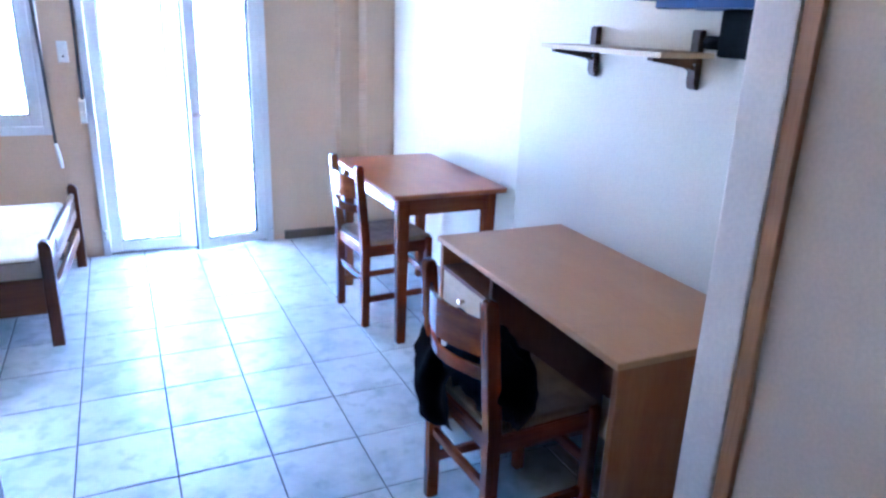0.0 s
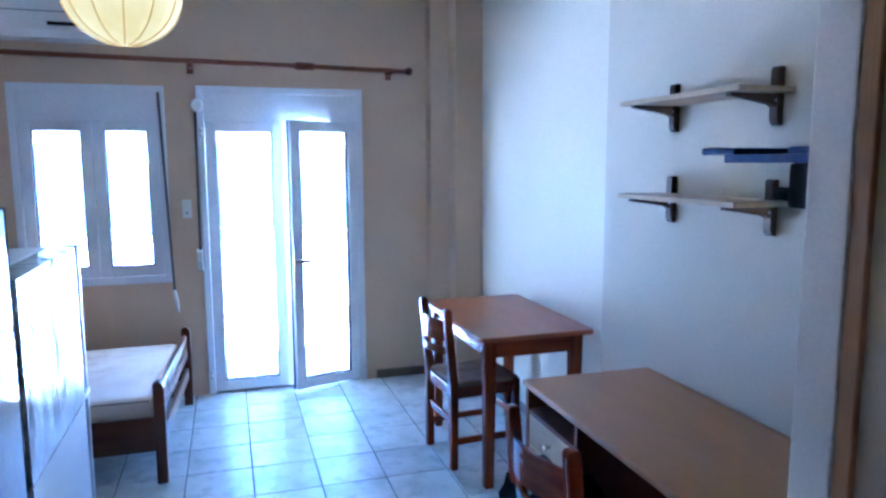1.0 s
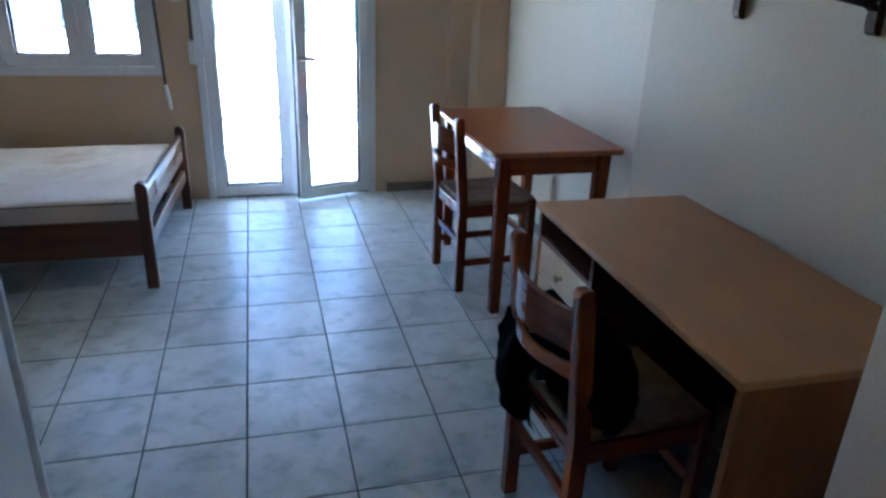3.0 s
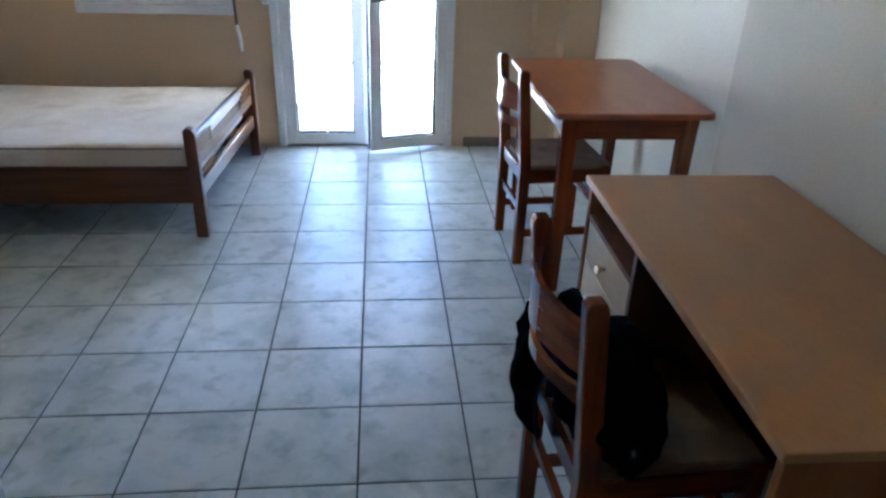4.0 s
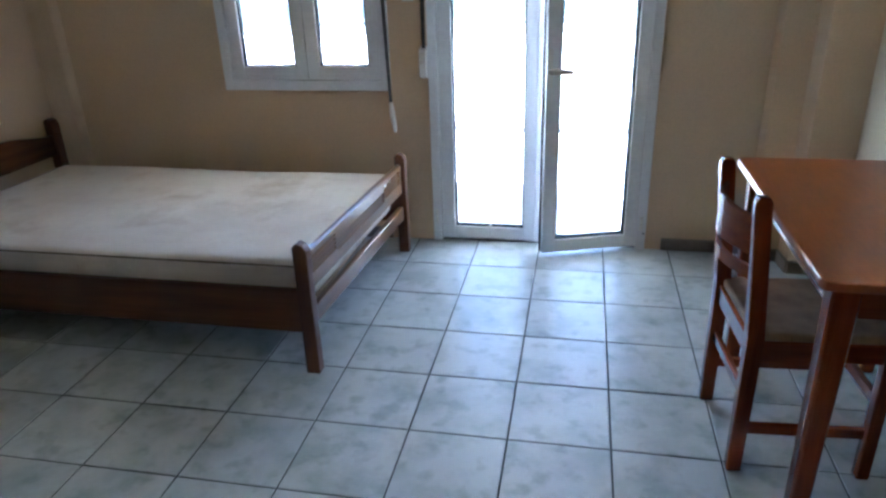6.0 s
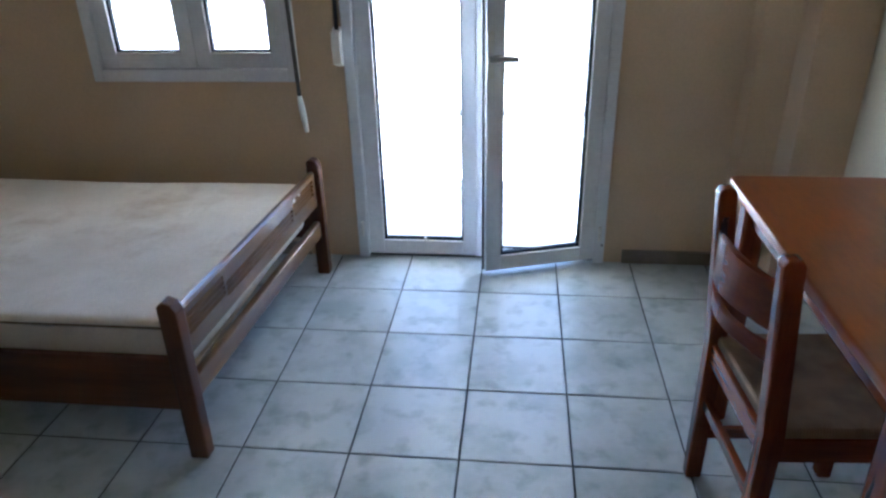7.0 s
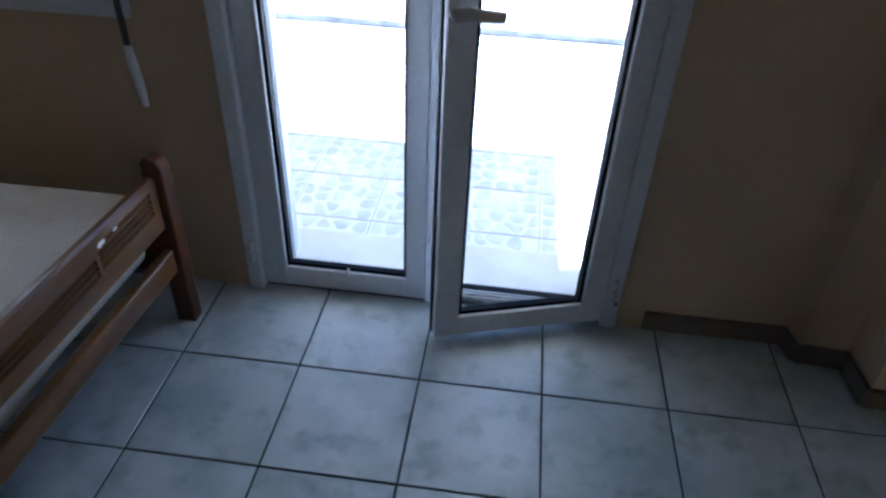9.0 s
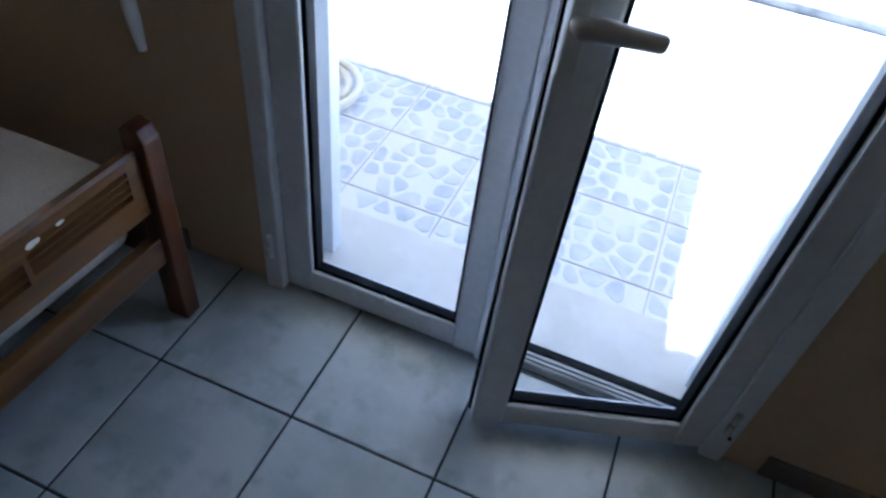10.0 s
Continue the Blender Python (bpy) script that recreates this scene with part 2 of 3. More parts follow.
def add_tube(bm, points, radius, sides=12, closed_ends=True, flat=1.0):
    """A round bar along points; radius may be one number or one a point."""
    pts = [Vector(p) for p in points]
    rad = radius if isinstance(radius, (list, tuple)) else [radius] * len(pts)
    rings = []
    ref = Vector((0, 0, 1)) if abs((pts[-1] - pts[0]).normalized().z) < 0.9 else Vector((1, 0, 0))
    for i, p in enumerate(pts):
        d = (pts[min(i + 1, len(pts) - 1)] - pts[max(i - 1, 0)]).normalized()
        a = d.cross(ref).normalized()
        c = a.cross(d).normalized()
        rings.append([bm.verts.new(p + a * math.cos(2 * math.pi * k / sides) * rad[i] * flat + c * math.sin(2 * math.pi * k / sides) * rad[i]) for k in range(sides)])
    for r0, r1 in zip(rings, rings[1:]):
        for k in range(sides):
            bm.faces.new((r0[k], r0[(k + 1) % sides], r1[(k + 1) % sides], r1[k])).smooth = True
    if closed_ends:
        bm.faces.new(rings[0]), bm.faces.new(rings[-1])
    return bm


def tube(points, radius, sides=12, flat=1.0):
    return add_tube(bmesh.new(), points, radius, sides, True, flat)


def prism(outline, axis, lo, hi, bevel=0.0, seg=2):
    """An outline of (a, b) pairs drawn out along axis from lo to hi; a, b are the two other axes in order."""
    bm = bmesh.new()
    order = {"x": lambda a, b, c: (c, a, b), "y": lambda a, b, c: (a, c, b), "z": lambda a, b, c: (a, b, c)}[axis]
    r0 = [bm.verts.new(order(a, b, lo)) for a, b in outline]
    r1 = [bm.verts.new(order(a, b, hi)) for a, b in outline]
    k = len(outline)
    for i in range(k):
        bm.faces.new((r0[i], r0[(i + 1) % k], r1[(i + 1) % k], r1[i]))
    bm.faces.new(r0), bm.faces.new(r1)
    if bevel:
        bmesh.ops.bevel(bm, geom=list(bm.edges), offset=bevel, segments=seg, profile=0.6, affect="EDGES")
    return bm


def finish(name, bm, material):
    bmesh.ops.recalc_face_normals(bm, faces=bm.faces)
    me = bpy.data.meshes.new(name)
    bm.to_mesh(me)
    bm.free()
    me.materials.append(material)
    return me


def part(name, bm, material, parent, label="", at=None):
    ob = new(name, finish(name, bm, material))
    ob.parent = parent
    if at is not None:
        ob.matrix_basis = at
    return tagged(ob, label)


def thing(name, label, category, at=None, group="", kind=""):
    ob = new(name)
    if at is not None:
        ob.matrix_basis = at
    return tagged(ob, label, category, group, kind)


def solid(name, bm, material, label, category, kind="", at=None):
    ob = new(name, finish(name, bm, material))
    if at is not None:
        ob.matrix_basis = at
    return tagged(ob, label, category, "", kind)


# ---- structure ----
FAR, LEFT, NICHE, RIGHT, CEIL, BACK = 0.303, -2.64, 1.33, 1.185, 2.75, -6.4
DOOR = (-0.535, 0.505, 0.0, 2.03)
WINDOW = (-1.6, -0.765, 0.8, 2.02)


def wall_with_openings(x0, x1, y0, y1, z1, holes):
    bm = bmesh.new()
    xs = sorted({x0, x1, *[h[0] for h in holes], *[h[1] for h in holes]})
    for a, b in zip(xs, xs[1:]):
        cuts = sorted((h[2], h[3]) for h in holes if h[0] <= a and h[1] >= b)
        z = -0.05
        for lo, hi in cuts:
            if lo > z + 0.06:
                add_box(bm, (a, y0, z), (b, y1, lo))
            z = hi
        add_box(bm, (a, y0, z), (b, y1, z1))
    bmesh.ops.remove_doubles(bm, verts=bm.verts, dist=1e-5)
    return bm


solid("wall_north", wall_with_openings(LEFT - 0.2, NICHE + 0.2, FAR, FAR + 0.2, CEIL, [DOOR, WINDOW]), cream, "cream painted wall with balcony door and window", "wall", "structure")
solid("wall_west", box((LEFT - 0.2, BACK, -0.05), (LEFT, FAR, CEIL)), cream, "cream painted wall behind the bed head", "wall", "structure")
solid("wall_south", box((LEFT - 0.2, BACK - 0.2, -0.05), (NICHE + 0.2, BACK, CEIL)), cream, "cream painted back wall", "wall", "structure")
solid("wall_east", box((NICHE, -1.82, -0.05), (NICHE + 0.2, FAR, CEIL)), cream_right, "cream wall beside the dining table, coloured paler for daylight", "wall", "structure")
solid("wall_east_thick", box((RIGHT, -3.5, -0.05), (NICHE + 0.2, -1.82, CEIL), 0.004), cream_pier, "yellower cream wall standing proud behind the desk, darkened for weaker daylight", "wall", "structure")
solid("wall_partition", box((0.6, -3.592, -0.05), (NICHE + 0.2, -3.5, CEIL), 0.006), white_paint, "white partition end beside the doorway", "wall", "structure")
solid("wall_corridor", box((0.617, BACK, -0.05), (NICHE + 0.2, -3.627, CEIL)), cream, "cream corridor wall beside the entrance", "wall", "structure")
solid("trim", box((0.604, -3.627, 0.0), (NICHE + 0.2, -3.592, CEIL), 0.004), casing_wood, "brown wooden casing strip at the doorway", "trim", "structure")
# unseen wall, kept thin so the open alcove behind it swallows bounced light
solid("wall_kitchen", box((-1.46, BACK, -0.05), (-1.36, -3.0, CEIL)), cream, "unseen cream partition wall behind the fridge", "wall", "structure")
col = prism([(0.985, FAR), (1.0, 0.236), (1.128, 0.228), (1.138, 0.096), (NICHE, 0.09), (NICHE, FAR)], "z", 0.0, CEIL)
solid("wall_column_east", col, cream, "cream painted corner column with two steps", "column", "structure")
solid("wall_column_west", box((LEFT, 0.235, 0.0), (-2.5, FAR, CEIL), 0.008), cream, "cream painted corner pilaster", "column", "structure")
solid("ceiling", box((LEFT - 0.2, BACK - 0.2, CEIL), (NICHE + 0.2, FAR + 0.2, CEIL + 0.15)), ceiling_paint, "unseen grey painted flat ceiling", "ceiling", "structure")


def skirting(points):
    bm = bmesh.new()
    for (x0, y0), (x1, y1) in zip(points, points[1:]):
        d = Vector((x1 - x0, y1 - y0, 0))
        n = Vector((d.y, -d.x, 0)).normalized() * 0.009
        vs = [bm.verts.new(p) for p in ((x0, y0, 0.0), (x1, y1, 0.0), (x1, y1, 0.062), (x0, y0, 0.062))]
        us = [bm.verts.new(v.co + n) for v in vs]
        us[2].co.z = us[3].co.z = 0.058
        bm.faces.new(us)
        for i in range(4):
            bm.faces.new((vs[i], vs[(i + 1) % 4], us[(i + 1) % 4], us[i]))
    return bm


sk = tagged(solid("baseboard", skirting([(0.6, FAR), (0.985, FAR), (1.0, 0.236), (1.128, 0.228), (1.138, 0.096), (NICHE - 0.002, 0.09)]), stone_base, "grey stone skirting along the walls", "baseboard", "structure"))
solid("baseboard_west", skirting([(-2.5, FAR), (-0.78, FAR)]), stone_base, "grey stone skirting behind the bed", "baseboard", "structure")
solid("baseboard_east", skirting([(NICHE, 0.085), (NICHE, -1.81)]), stone_base, "grey stone skirting beside the table", "baseboard", "structure")

# floor slab with grout, tiles follow at the end of the file
floor = solid("floor", box((LEFT - 0.2, BACK - 0.2, -0.08), (NICHE + 0.2, FAR + 0.03, -0.003)), grout, "mottled grey-white ceramic tile floor with dark joints", "floor", "structure")


# ---- balcony door and window ----
def frame_bm(x0, x1, z0, z1, y0, y1, w, bottom=None, bevel=0.006):
    """A rectangular frame of four bars, lying in the x-z plane."""
    bm = bmesh.new()
    wb = w if bottom is None else bottom
    add_box(bm, (x0, y0, z0), (x0 + w, y1, z1), bevel)
    add_box(bm, (x1 - w, y0, z0), (x1, y1, z1), bevel)
    add_box(bm, (x0 + w - 0.002, y0 + 0.002, z1 - w), (x1 - w + 0.002, y1 - 0.002, z1), bevel)
    if wb:
        add_box(bm, (x0 + w - 0.002, y0 + 0.002, z0), (x1 - w + 0.002, y1 - 0.002, z0 + wb), bevel)
    return bm


def pane_bm(x0, x1, z0, z1, y):
    return box((x0, y - 0.003, z0), (x1, y + 0.003, z1))


def add_pane(parent, x0, x1, z0, z1, y):
    p = part("pane", pane_bm(x0, x1, z0, z1, y), glass, parent, "clear glass pane")
    p.visible_shadow = False
    part("gasket", frame_bm(x0 - 0.004, x1 + 0.004, z0 - 0.004, z1 + 0.004, y - 0.014, y + 0.014, 0.011, None, 0.002), rubber, parent, "black rubber gasket")


door = thing("door_1", "white aluminium glazed balcony door, one leaf ajar", "door", kind="structure")
part("door_frame", frame_bm(-0.555, 0.522, 0.0, 2.05, FAR - 0.018, FAR + 0.1, 0.045, 0), alu, door)
for x0 in (-0.51, 0.422):
    part("shutter_guide", box((x0, FAR + 0.125, 0.02), (x0 + 0.055, FAR + 0.165, 2.0), 0.003), alu, door, "white shutter guide rail")
part("threshold", box((-0.51, FAR + 0.03, -0.003), (0.477, FAR + 0.086, 0.02), 0.004), threshold_metal, door, "worn grey metal threshold")
for y in (FAR + 0.036, FAR + 0.048):
    part("threshold_rib", box((-0.45, y, 0.018), (0.42, y + 0.006, 0.026), 0.001), threshold_metal, door)
part("track", box((-0.45, FAR + 0.062, 0.018), (0.42, FAR + 0.083, 0.025), 0.002), rubber, door, "dark rubber track in the threshold")
part("shutter_box", box((-0.51, FAR - 0.008, 1.822), (0.477, FAR + 0.09, 2.005), 0.004), alu, door, "white roller shutter box panel")
leaf = part("leaf", frame_bm(-0.508, -0.02, 0.012, 1.83, FAR + 0.0, FAR + 0.05, 0.068), alu, door)
add_pane(leaf, -0.438, -0.088, 0.082, 1.762, FAR + 0.024)
part("meeting_profile", box((-0.032, FAR - 0.008, 0.012), (0.012, FAR + 0.04, 1.83), 0.004), alu, leaf)
open_leaf = part("leaf", frame_bm(-0.484, 0.0, 0.018, 1.83, -0.025, 0.025, 0.066), alu, door, "white leaf standing ajar", pose(0.472, FAR + 0.012, 0, 0, 0, 18.0))
add_pane(open_leaf, -0.416, -0.068, 0.086, 1.762, 0.0)
part("gasket_strip", box((-0.4885, 0.001, 0.018), (-0.484, 0.026, 1.832), 0.001), rubber, open_leaf)
plate = part("handle_plate", box((-0.483, -0.034, 0.83), (-0.457, -0.025, 1.0), 0.004), plastic, open_leaf, "white handle plate")
lever = tube([(-0.472, -0.026, 0.902), (-0.472, -0.04, 0.902), (-0.467, -0.049, 0.903), (-0.446, -0.052, 0.905), (-0.41, -0.052, 0.902), (-0.372, -0.05, 0.897), (-0.368, -0.05, 0.8965)], [0.012, 0.012, 0.0145, 0.015, 0.0135, 0.012, 0.009], 14, 0.7)
part("handle", lever, handle_metal, open_leaf, "satin lever handle")
for x, y, z in ((-0.53, FAR - 0.024, 0.11), (-0.53, FAR - 0.024, 1.72), (0.497, FAR - 0.024, 0.11), (0.497, FAR - 0.024, 1.72)):
    hinge = add_tube(bmesh.new(), [(x, y, z), (x, y, z + 0.032)], 0.007)
    add_tube(hinge, [(x, y, z + 0.035), (x, y, z + 0.066)], 0.007)
    part("hinge", hinge, plastic, door)
part("drain_peg", tube([(-0.255, FAR - 0.002, 0.078), (-0.255, FAR - 0.004, 0.098)], 0.004, 8), plastic, leaf, "small white peg on the bottom bead")
dots = add_tube(bmesh.new(), [(0.51, FAR - 0.017, 0.09), (0.51, FAR - 0.021, 0.09)], 0.004, 8)
part("screw", dots, rubber, door)

window = thing("window_1", "white aluminium double casement window with shutter box", "window", kind="structure")
part("window_frame", frame_bm(-1.622, -0.745, 0.784, 2.04, FAR - 0.018, FAR + 0.1, 0.045, 0.05), alu, window)
part("shutter_box", box((-1.577, FAR - 0.006, 1.815), (-0.79, FAR + 0.09, 1.995), 0.004), alu, window, "white roller shutter box panel")
for x0, x1 in ((-1.576, -1.172), (-1.17, -0.791)):
    sash = part("sash", frame_bm(x0, x1, 0.836, 1.826, FAR + 0.0, FAR + 0.05, 0.064), alu, window)
    add_pane(sash, x0 + 0.066, x1 - 0.066, 0.902, 1.76, FAR + 0.024)
part("handle", add_tube(box((-1.182, FAR - 0.008, 1.28), (-1.16, FAR, 1.36), 0.003), [(-1.171, FAR - 0.02, 1.33), (-1.171, FAR - 0.03, 1.29), (-1.171, FAR - 0.03, 1.22)], 0.008), plastic, window)
part("window_sill", box((-1.622, FAR + 0.1, 0.77), (-0.745, FAR + 0.23, 0.8), 0.004), white_paint, window)


def shutter_strap(x0, z0, x1, z1, lean, name, label):
    s = thing(name, label, "shutter strap")
    bm = bmesh.new()
    y_top, y_low = FAR - 0.022, lean
    k = 8
    prev = None
    for i in range(k + 1):
        f = i / k
        x, z = x0 + (x1 - x0) * f, z0 + (z1 - z0) * f
        w, y = 0.008, y_top + (y_low - y_top) * f
        ring = [bm.verts.new(p) for p in ((x - w, y, z), (x + w, y, z), (x + w, y - 0.002, z), (x - w, y - 0.002, z))]
        if prev:
            for j in range(4):
                bm.faces.new((prev[j], prev[(j + 1) % 4], ring[(j + 1) % 4], ring[j]))
        prev = ring
    part("strap", bm, strap_grey, s)
    return s


s1 = shutter_strap(-0.778, 2.0, -0.735, 0.735, 0.24, "shutter_strap", "grey roller shutter strap with white pull hanging beside window")
part("pull", tube([(-0.735, 0.239, 0.74), (-0.73, 0.234, 0.7), (-0.723, 0.23, 0.65), (-0.717, 0.229, 0.595)], [0.009, 0.013, 0.013, 0.008], 10, 1.0), plastic, s1, "curved white plastic pull")
s2 = shutter_strap(-0.562, 1.9, -0.568, 0.99, FAR - 0.03, "shutter_strap", "grey roller shutter strap running into a white winder beside door")
part("winder", prism([(FAR, 0.845), (FAR - 0.045, 0.86), (FAR - 0.055, 0.92), (FAR - 0.045, 0.98), (FAR, 0.998)], "x", -0.59, -0.5555, 0.003), plastic, s2, "white strap winder")
guide = add_tube(bmesh.new(), [(-0.55, FAR - 0.018, 1.92), (-0.55, FAR - 0.045, 1.92), (-0.55, FAR - 0.06, 1.92)], [0.042, 0.042, 0.03], 18)
part("guide", guide, plastic, s2, "round white strap guide")

switch = thing("light_switch", "white light switch plate on cream wall by the door", "switch")
part("plate", box((-0.668, FAR - 0.01, 1.2), (-0.612, FAR, 1.32), 0.003), plastic, switch)
part("rocker", box((-0.655, FAR - 0.014, 1.265), (-0.625, FAR - 0.009, 1.305), 0.002), plastic, switch)
part("button", tube([(-0.64, FAR - 0.01, 1.235), (-0.64, FAR - 0.013, 1.235)], 0.006, 10), black_plastic, switch)

rod = thing("curtain_rod", "brown wooden curtain rod above the window and door", "curtain rod")
part("pole", tube([(-1.9, 0.2, 2.205), (0.82, 0.2, 2.172)], 0.0155), rod_wood, rod)
for x in (0.13,):
    part("sleeve", tube([(x - 0.06, 0.2, 2.181), (x + 0.06, 0.2, 2.18)], 0.025), rod_wood, rod)
part("ring", tube([(-0.42, 0.2, 2.187), (-0.4, 0.2, 2.187)], 0.018), rod_wood, rod)
part("finial", tube([(0.81, 0.2, 2.172), (0.825, 0.2, 2.172), (0.84, 0.2, 2.172), (0.855, 0.2, 2.172)], [0.016, 0.025, 0.027, 0.018]), rod_wood, rod)
for x in (-1.7, -0.58, 0.71):
    b = box((x - 0.012, 0.19, 2.15), (x + 0.012, FAR, 2.172), 0.003)
    add_box(b, (x - 0.02, FAR - 0.01, 2.12), (x + 0.02, FAR, 2.2), 0.003)
    part("bracket", b, rod_wood, rod)

ac = thing("air_conditioner", "white wall-mounted air conditioner above the window", "air conditioner")
part("body", prism([(FAR, 2.28), (0.13, 2.28), (0.09, 2.32), (0.08, 2.5), (0.12, 2.56), (FAR, 2.56)], "x", -1.95, -0.98, 0.006), plastic, ac)
part("louver", box((-1.33, 0.076, 2.345), (-1.04, 0.1, 2.365), 0.002), black_plastic, ac, "dark air outlet slot")
part("panel_line", box((-1.95, 0.078, 2.42), (-0.98, 0.084, 2.424)), strap_grey, ac)

lamp = thing("pendant_lamp", "round yellow paper pendant lamp, lit", "lamp")
LX, LY, LZ, LR = -0.69, -1.9, 2.122, 0.185
bm = bmesh.new()
bmesh.ops.create_uvsphere(bm, u_segments=40, v_segments=24, radius=LR)
for v in bm.verts:
    a = math.atan2(v.co.y, v.co.x)
    k = 1 + 0.012 * math.cos(a * 12)
    v.co = Vector((v.co.x * k + LX, v.co.y * k + LY, v.co.z * 0.93 + LZ))
for f in bm.faces:
    f.smooth = True
part("shade", bm, lit_paper, lamp)
for k in range(12):
    a = math.pi * 2 * k / 12 + 0.13
    pts = [(LX + math.cos(a) * LR * 1.012 * math.sin(t), LY + math.sin(a) * LR * 1.012 * math.sin(t), LZ - 0.93 * LR * math.cos(t) * 1.005) for t in [0.12 + 2.9 * i / 16 for i in range(17)]]
    part("rib", tube(pts, 0.003, 6), paper_seam, lamp)
part("cord", tube([(LX, LY, LZ + 0.17), (LX, LY, CEIL)], 0.004, 8), plastic, lamp)


# ---- bed ----
def bed():
    b = thing("bed", "varnished brown wooden double bed frame with grooved footboard", "bed")
    xf, xh, y0, y1 = -0.7075, -2.575, -0.99, 0.135

    def skew(bm):
        """The foot end stands slightly askew."""
        for v in bm.verts:
            v.co.x += (v.co.y + 0.43) * 0.058
        return bm

    def post(x, y, top, w=0.055, d=0.05):
        o = [(x - w / 2, 0.0), (x + w / 2, 0.0), (x + w / 2, top - 0.03), (x + w / 2 - 0.012, top - 0.008), (x + w / 2 - 0.03, top), (x - w / 2 + 0.014, top), (x - w / 2, top - 0.014)]
        return prism(o, "y", y - d / 2, y + d / 2, 0.005)

    for y in (y0, y1):
        part("foot_post", skew(post(xf, y, 0.516, 0.052, 0.042)), bed_wood["z"], b)
        part("head_post", post(xh, y, 0.66), bed_wood["z"], b)
    z0, z1, xa, xb = 0.316, 0.466, xf - 0.02, xf + 0.006
    plain = [(xa, z0), (xb - 0.004, z0), (xb, z0 + 0.004), (xb, z1 - 0.006), (xb - 0.006, z1), (xa + 0.006, z1), (xa, z1 - 0.006)]
    carved = plain[:3]
    for g in (0.382, 0.399, 0.416, 0.433):
        carved += [(xb, g - 0.007), (xb - 0.01, g - 0.003), (xb - 0.01, g), (xb - 0.003, g + 0.004), (xb, g + 0.007)]
    carved += plain[3:]
    lower = plain[:3]
    for g in (0.37, 0.387, 0.404):
        lower += [(xb, g - 0.007), (xb - 0.01, g - 0.003), (xb - 0.01, g), (xb - 0.003, g + 0.004), (xb, g + 0.007)]
    lower += plain[3:]
    ya, yb = y0 + 0.024, y1 - 0.024
    board = bmesh.new()
    # carved grooves: a higher set at both ends, a lower one between
    for lo, hi, outline in ((ya, ya + 0.03, plain), (ya + 0.03, ya + 0.25, carved), (ya + 0.25, ya + 0.26, plain), (ya + 0.26, yb - 0.26, lower), (yb - 0.26, yb - 0.25, plain), (yb - 0.25, yb - 0.03, carved), (yb - 0.03, yb, plain)):
        seg = prism(outline, "y", lo, hi)
        me = bpy.data.meshes.new("segment")
        seg.to_mesh(me)
        seg.free()
        board.from_mesh(me)
        bpy.data.meshes.remove(me)
    bmesh.ops.remove_doubles(board, verts=board.verts, dist=1e-5)
    part("footboard", skew(board), lit_foot_wood, b, "varnished board with carved grooves and worn chips")
    for y, z, r in ((-0.122, 0.434, 0.015), (-0.066, 0.436, 0.009)):
        chip = bmesh.new()
        bmesh.ops.create_icosphere(chip, subdivisions=2, radius=r)
        for v in chip.verts:
            ragged = 1 + 0.35 * noise.noise(Vector((v.co.y * 130, v.co.z * 130, y * 50)))
            v.co = Vector((xb + v.co.x * 0.06, y + v.co.y * ragged, z + v.co.z * 0.45 * ragged))
        part("chip", skew(chip), chip_mat, b, "pale chip in the varnish")
    part("foot_rail", skew(box((xf - 0.016, y0 + 0.02, 0.178), (xf + 0.01, y1 - 0.02, 0.25), 0.007)), lit_foot_wood, b)
    for y in (y0, y1):
        part("side_rail", box((xh + 0.026, y - 0.013, 0.166), (xf - 0.026 + (y + 0.43) * 0.058, y + 0.013, 0.335), 0.005), bed_wood["x"], b)
    top = []
    k = 24
    for i in range(k + 1):
        f = i / k
        top.append((y0 + 0.02 + (y1 - y0 - 0.04) * f, 0.585 + 0.04 * math.sin(math.pi * f) ** 2 - 0.012 * math.cos(4 * math.pi * f)))
    part("headboard", prism(top + [(y1 - 0.02, 0.47), (y0 + 0.02, 0.47)], "x", xh - 0.012, xh + 0.012, 0.004), bed_wood["y"], b, "wavy-topped headboard panel")
    part("head_rail", box((xh - 0.012, y0 + 0.02, 0.25), (xh + 0.012, y1 - 0.02, 0.4), 0.005), bed_wood["y"], b)
    n = 12
    for i in range(n):
        x = xh + 0.1 + (xf - xh - 0.2) * i / (n - 1)
        part("slat", box((x - 0.035, y0 + 0.013, 0.206), (x + 0.035, y1 - 0.013, 0.224)), shelf_wood, b)
    return b


bed()
bm = box((-2.53, -0.962, 0.224), (-0.752, 0.105, 0.425), 0.036, 4)
bmesh.ops.subdivide_edges(bm, edges=[e for e in bm.edges if e.calc_length() > 0.5], cuts=14, use_grid_fill=True)
for v in bm.verts:
    if v.co.z > 0.38:
        v.co.z += 0.006 * noise.noise(Vector((v.co.x * 3, v.co.y * 3, 0.0))) - 0.006 * max(0, 1 - abs(v.co.x + 1.5) / 0.7)
    v.co.y += 0.004 * noise.noise(Vector((v.co.x * 5, 0, v.co.z * 5)))
    if v.co.x > -0.9:
        v.co.x += (v.co.y + 0.43) * 0.052
for f in bm.faces:
    f.smooth = True
mattress = thing("mattress", "bare grey-white mattress lying on the bed frame", "mattress")
part("cover", bm, mattress_cloth, mattress)
pipe_pts = [(-2.5, -0.966, 0.41), (-0.79, -0.966, 0.41)]
part("piping", tube(pipe_pts, 0.0035, 8), piping_cloth, mattress, "brown edge piping")
part("piping", tube([(-0.775, -0.94, 0.41), (-0.734, 0.09, 0.41)], 0.0035, 8), piping_cloth, mattress, "brown edge piping")


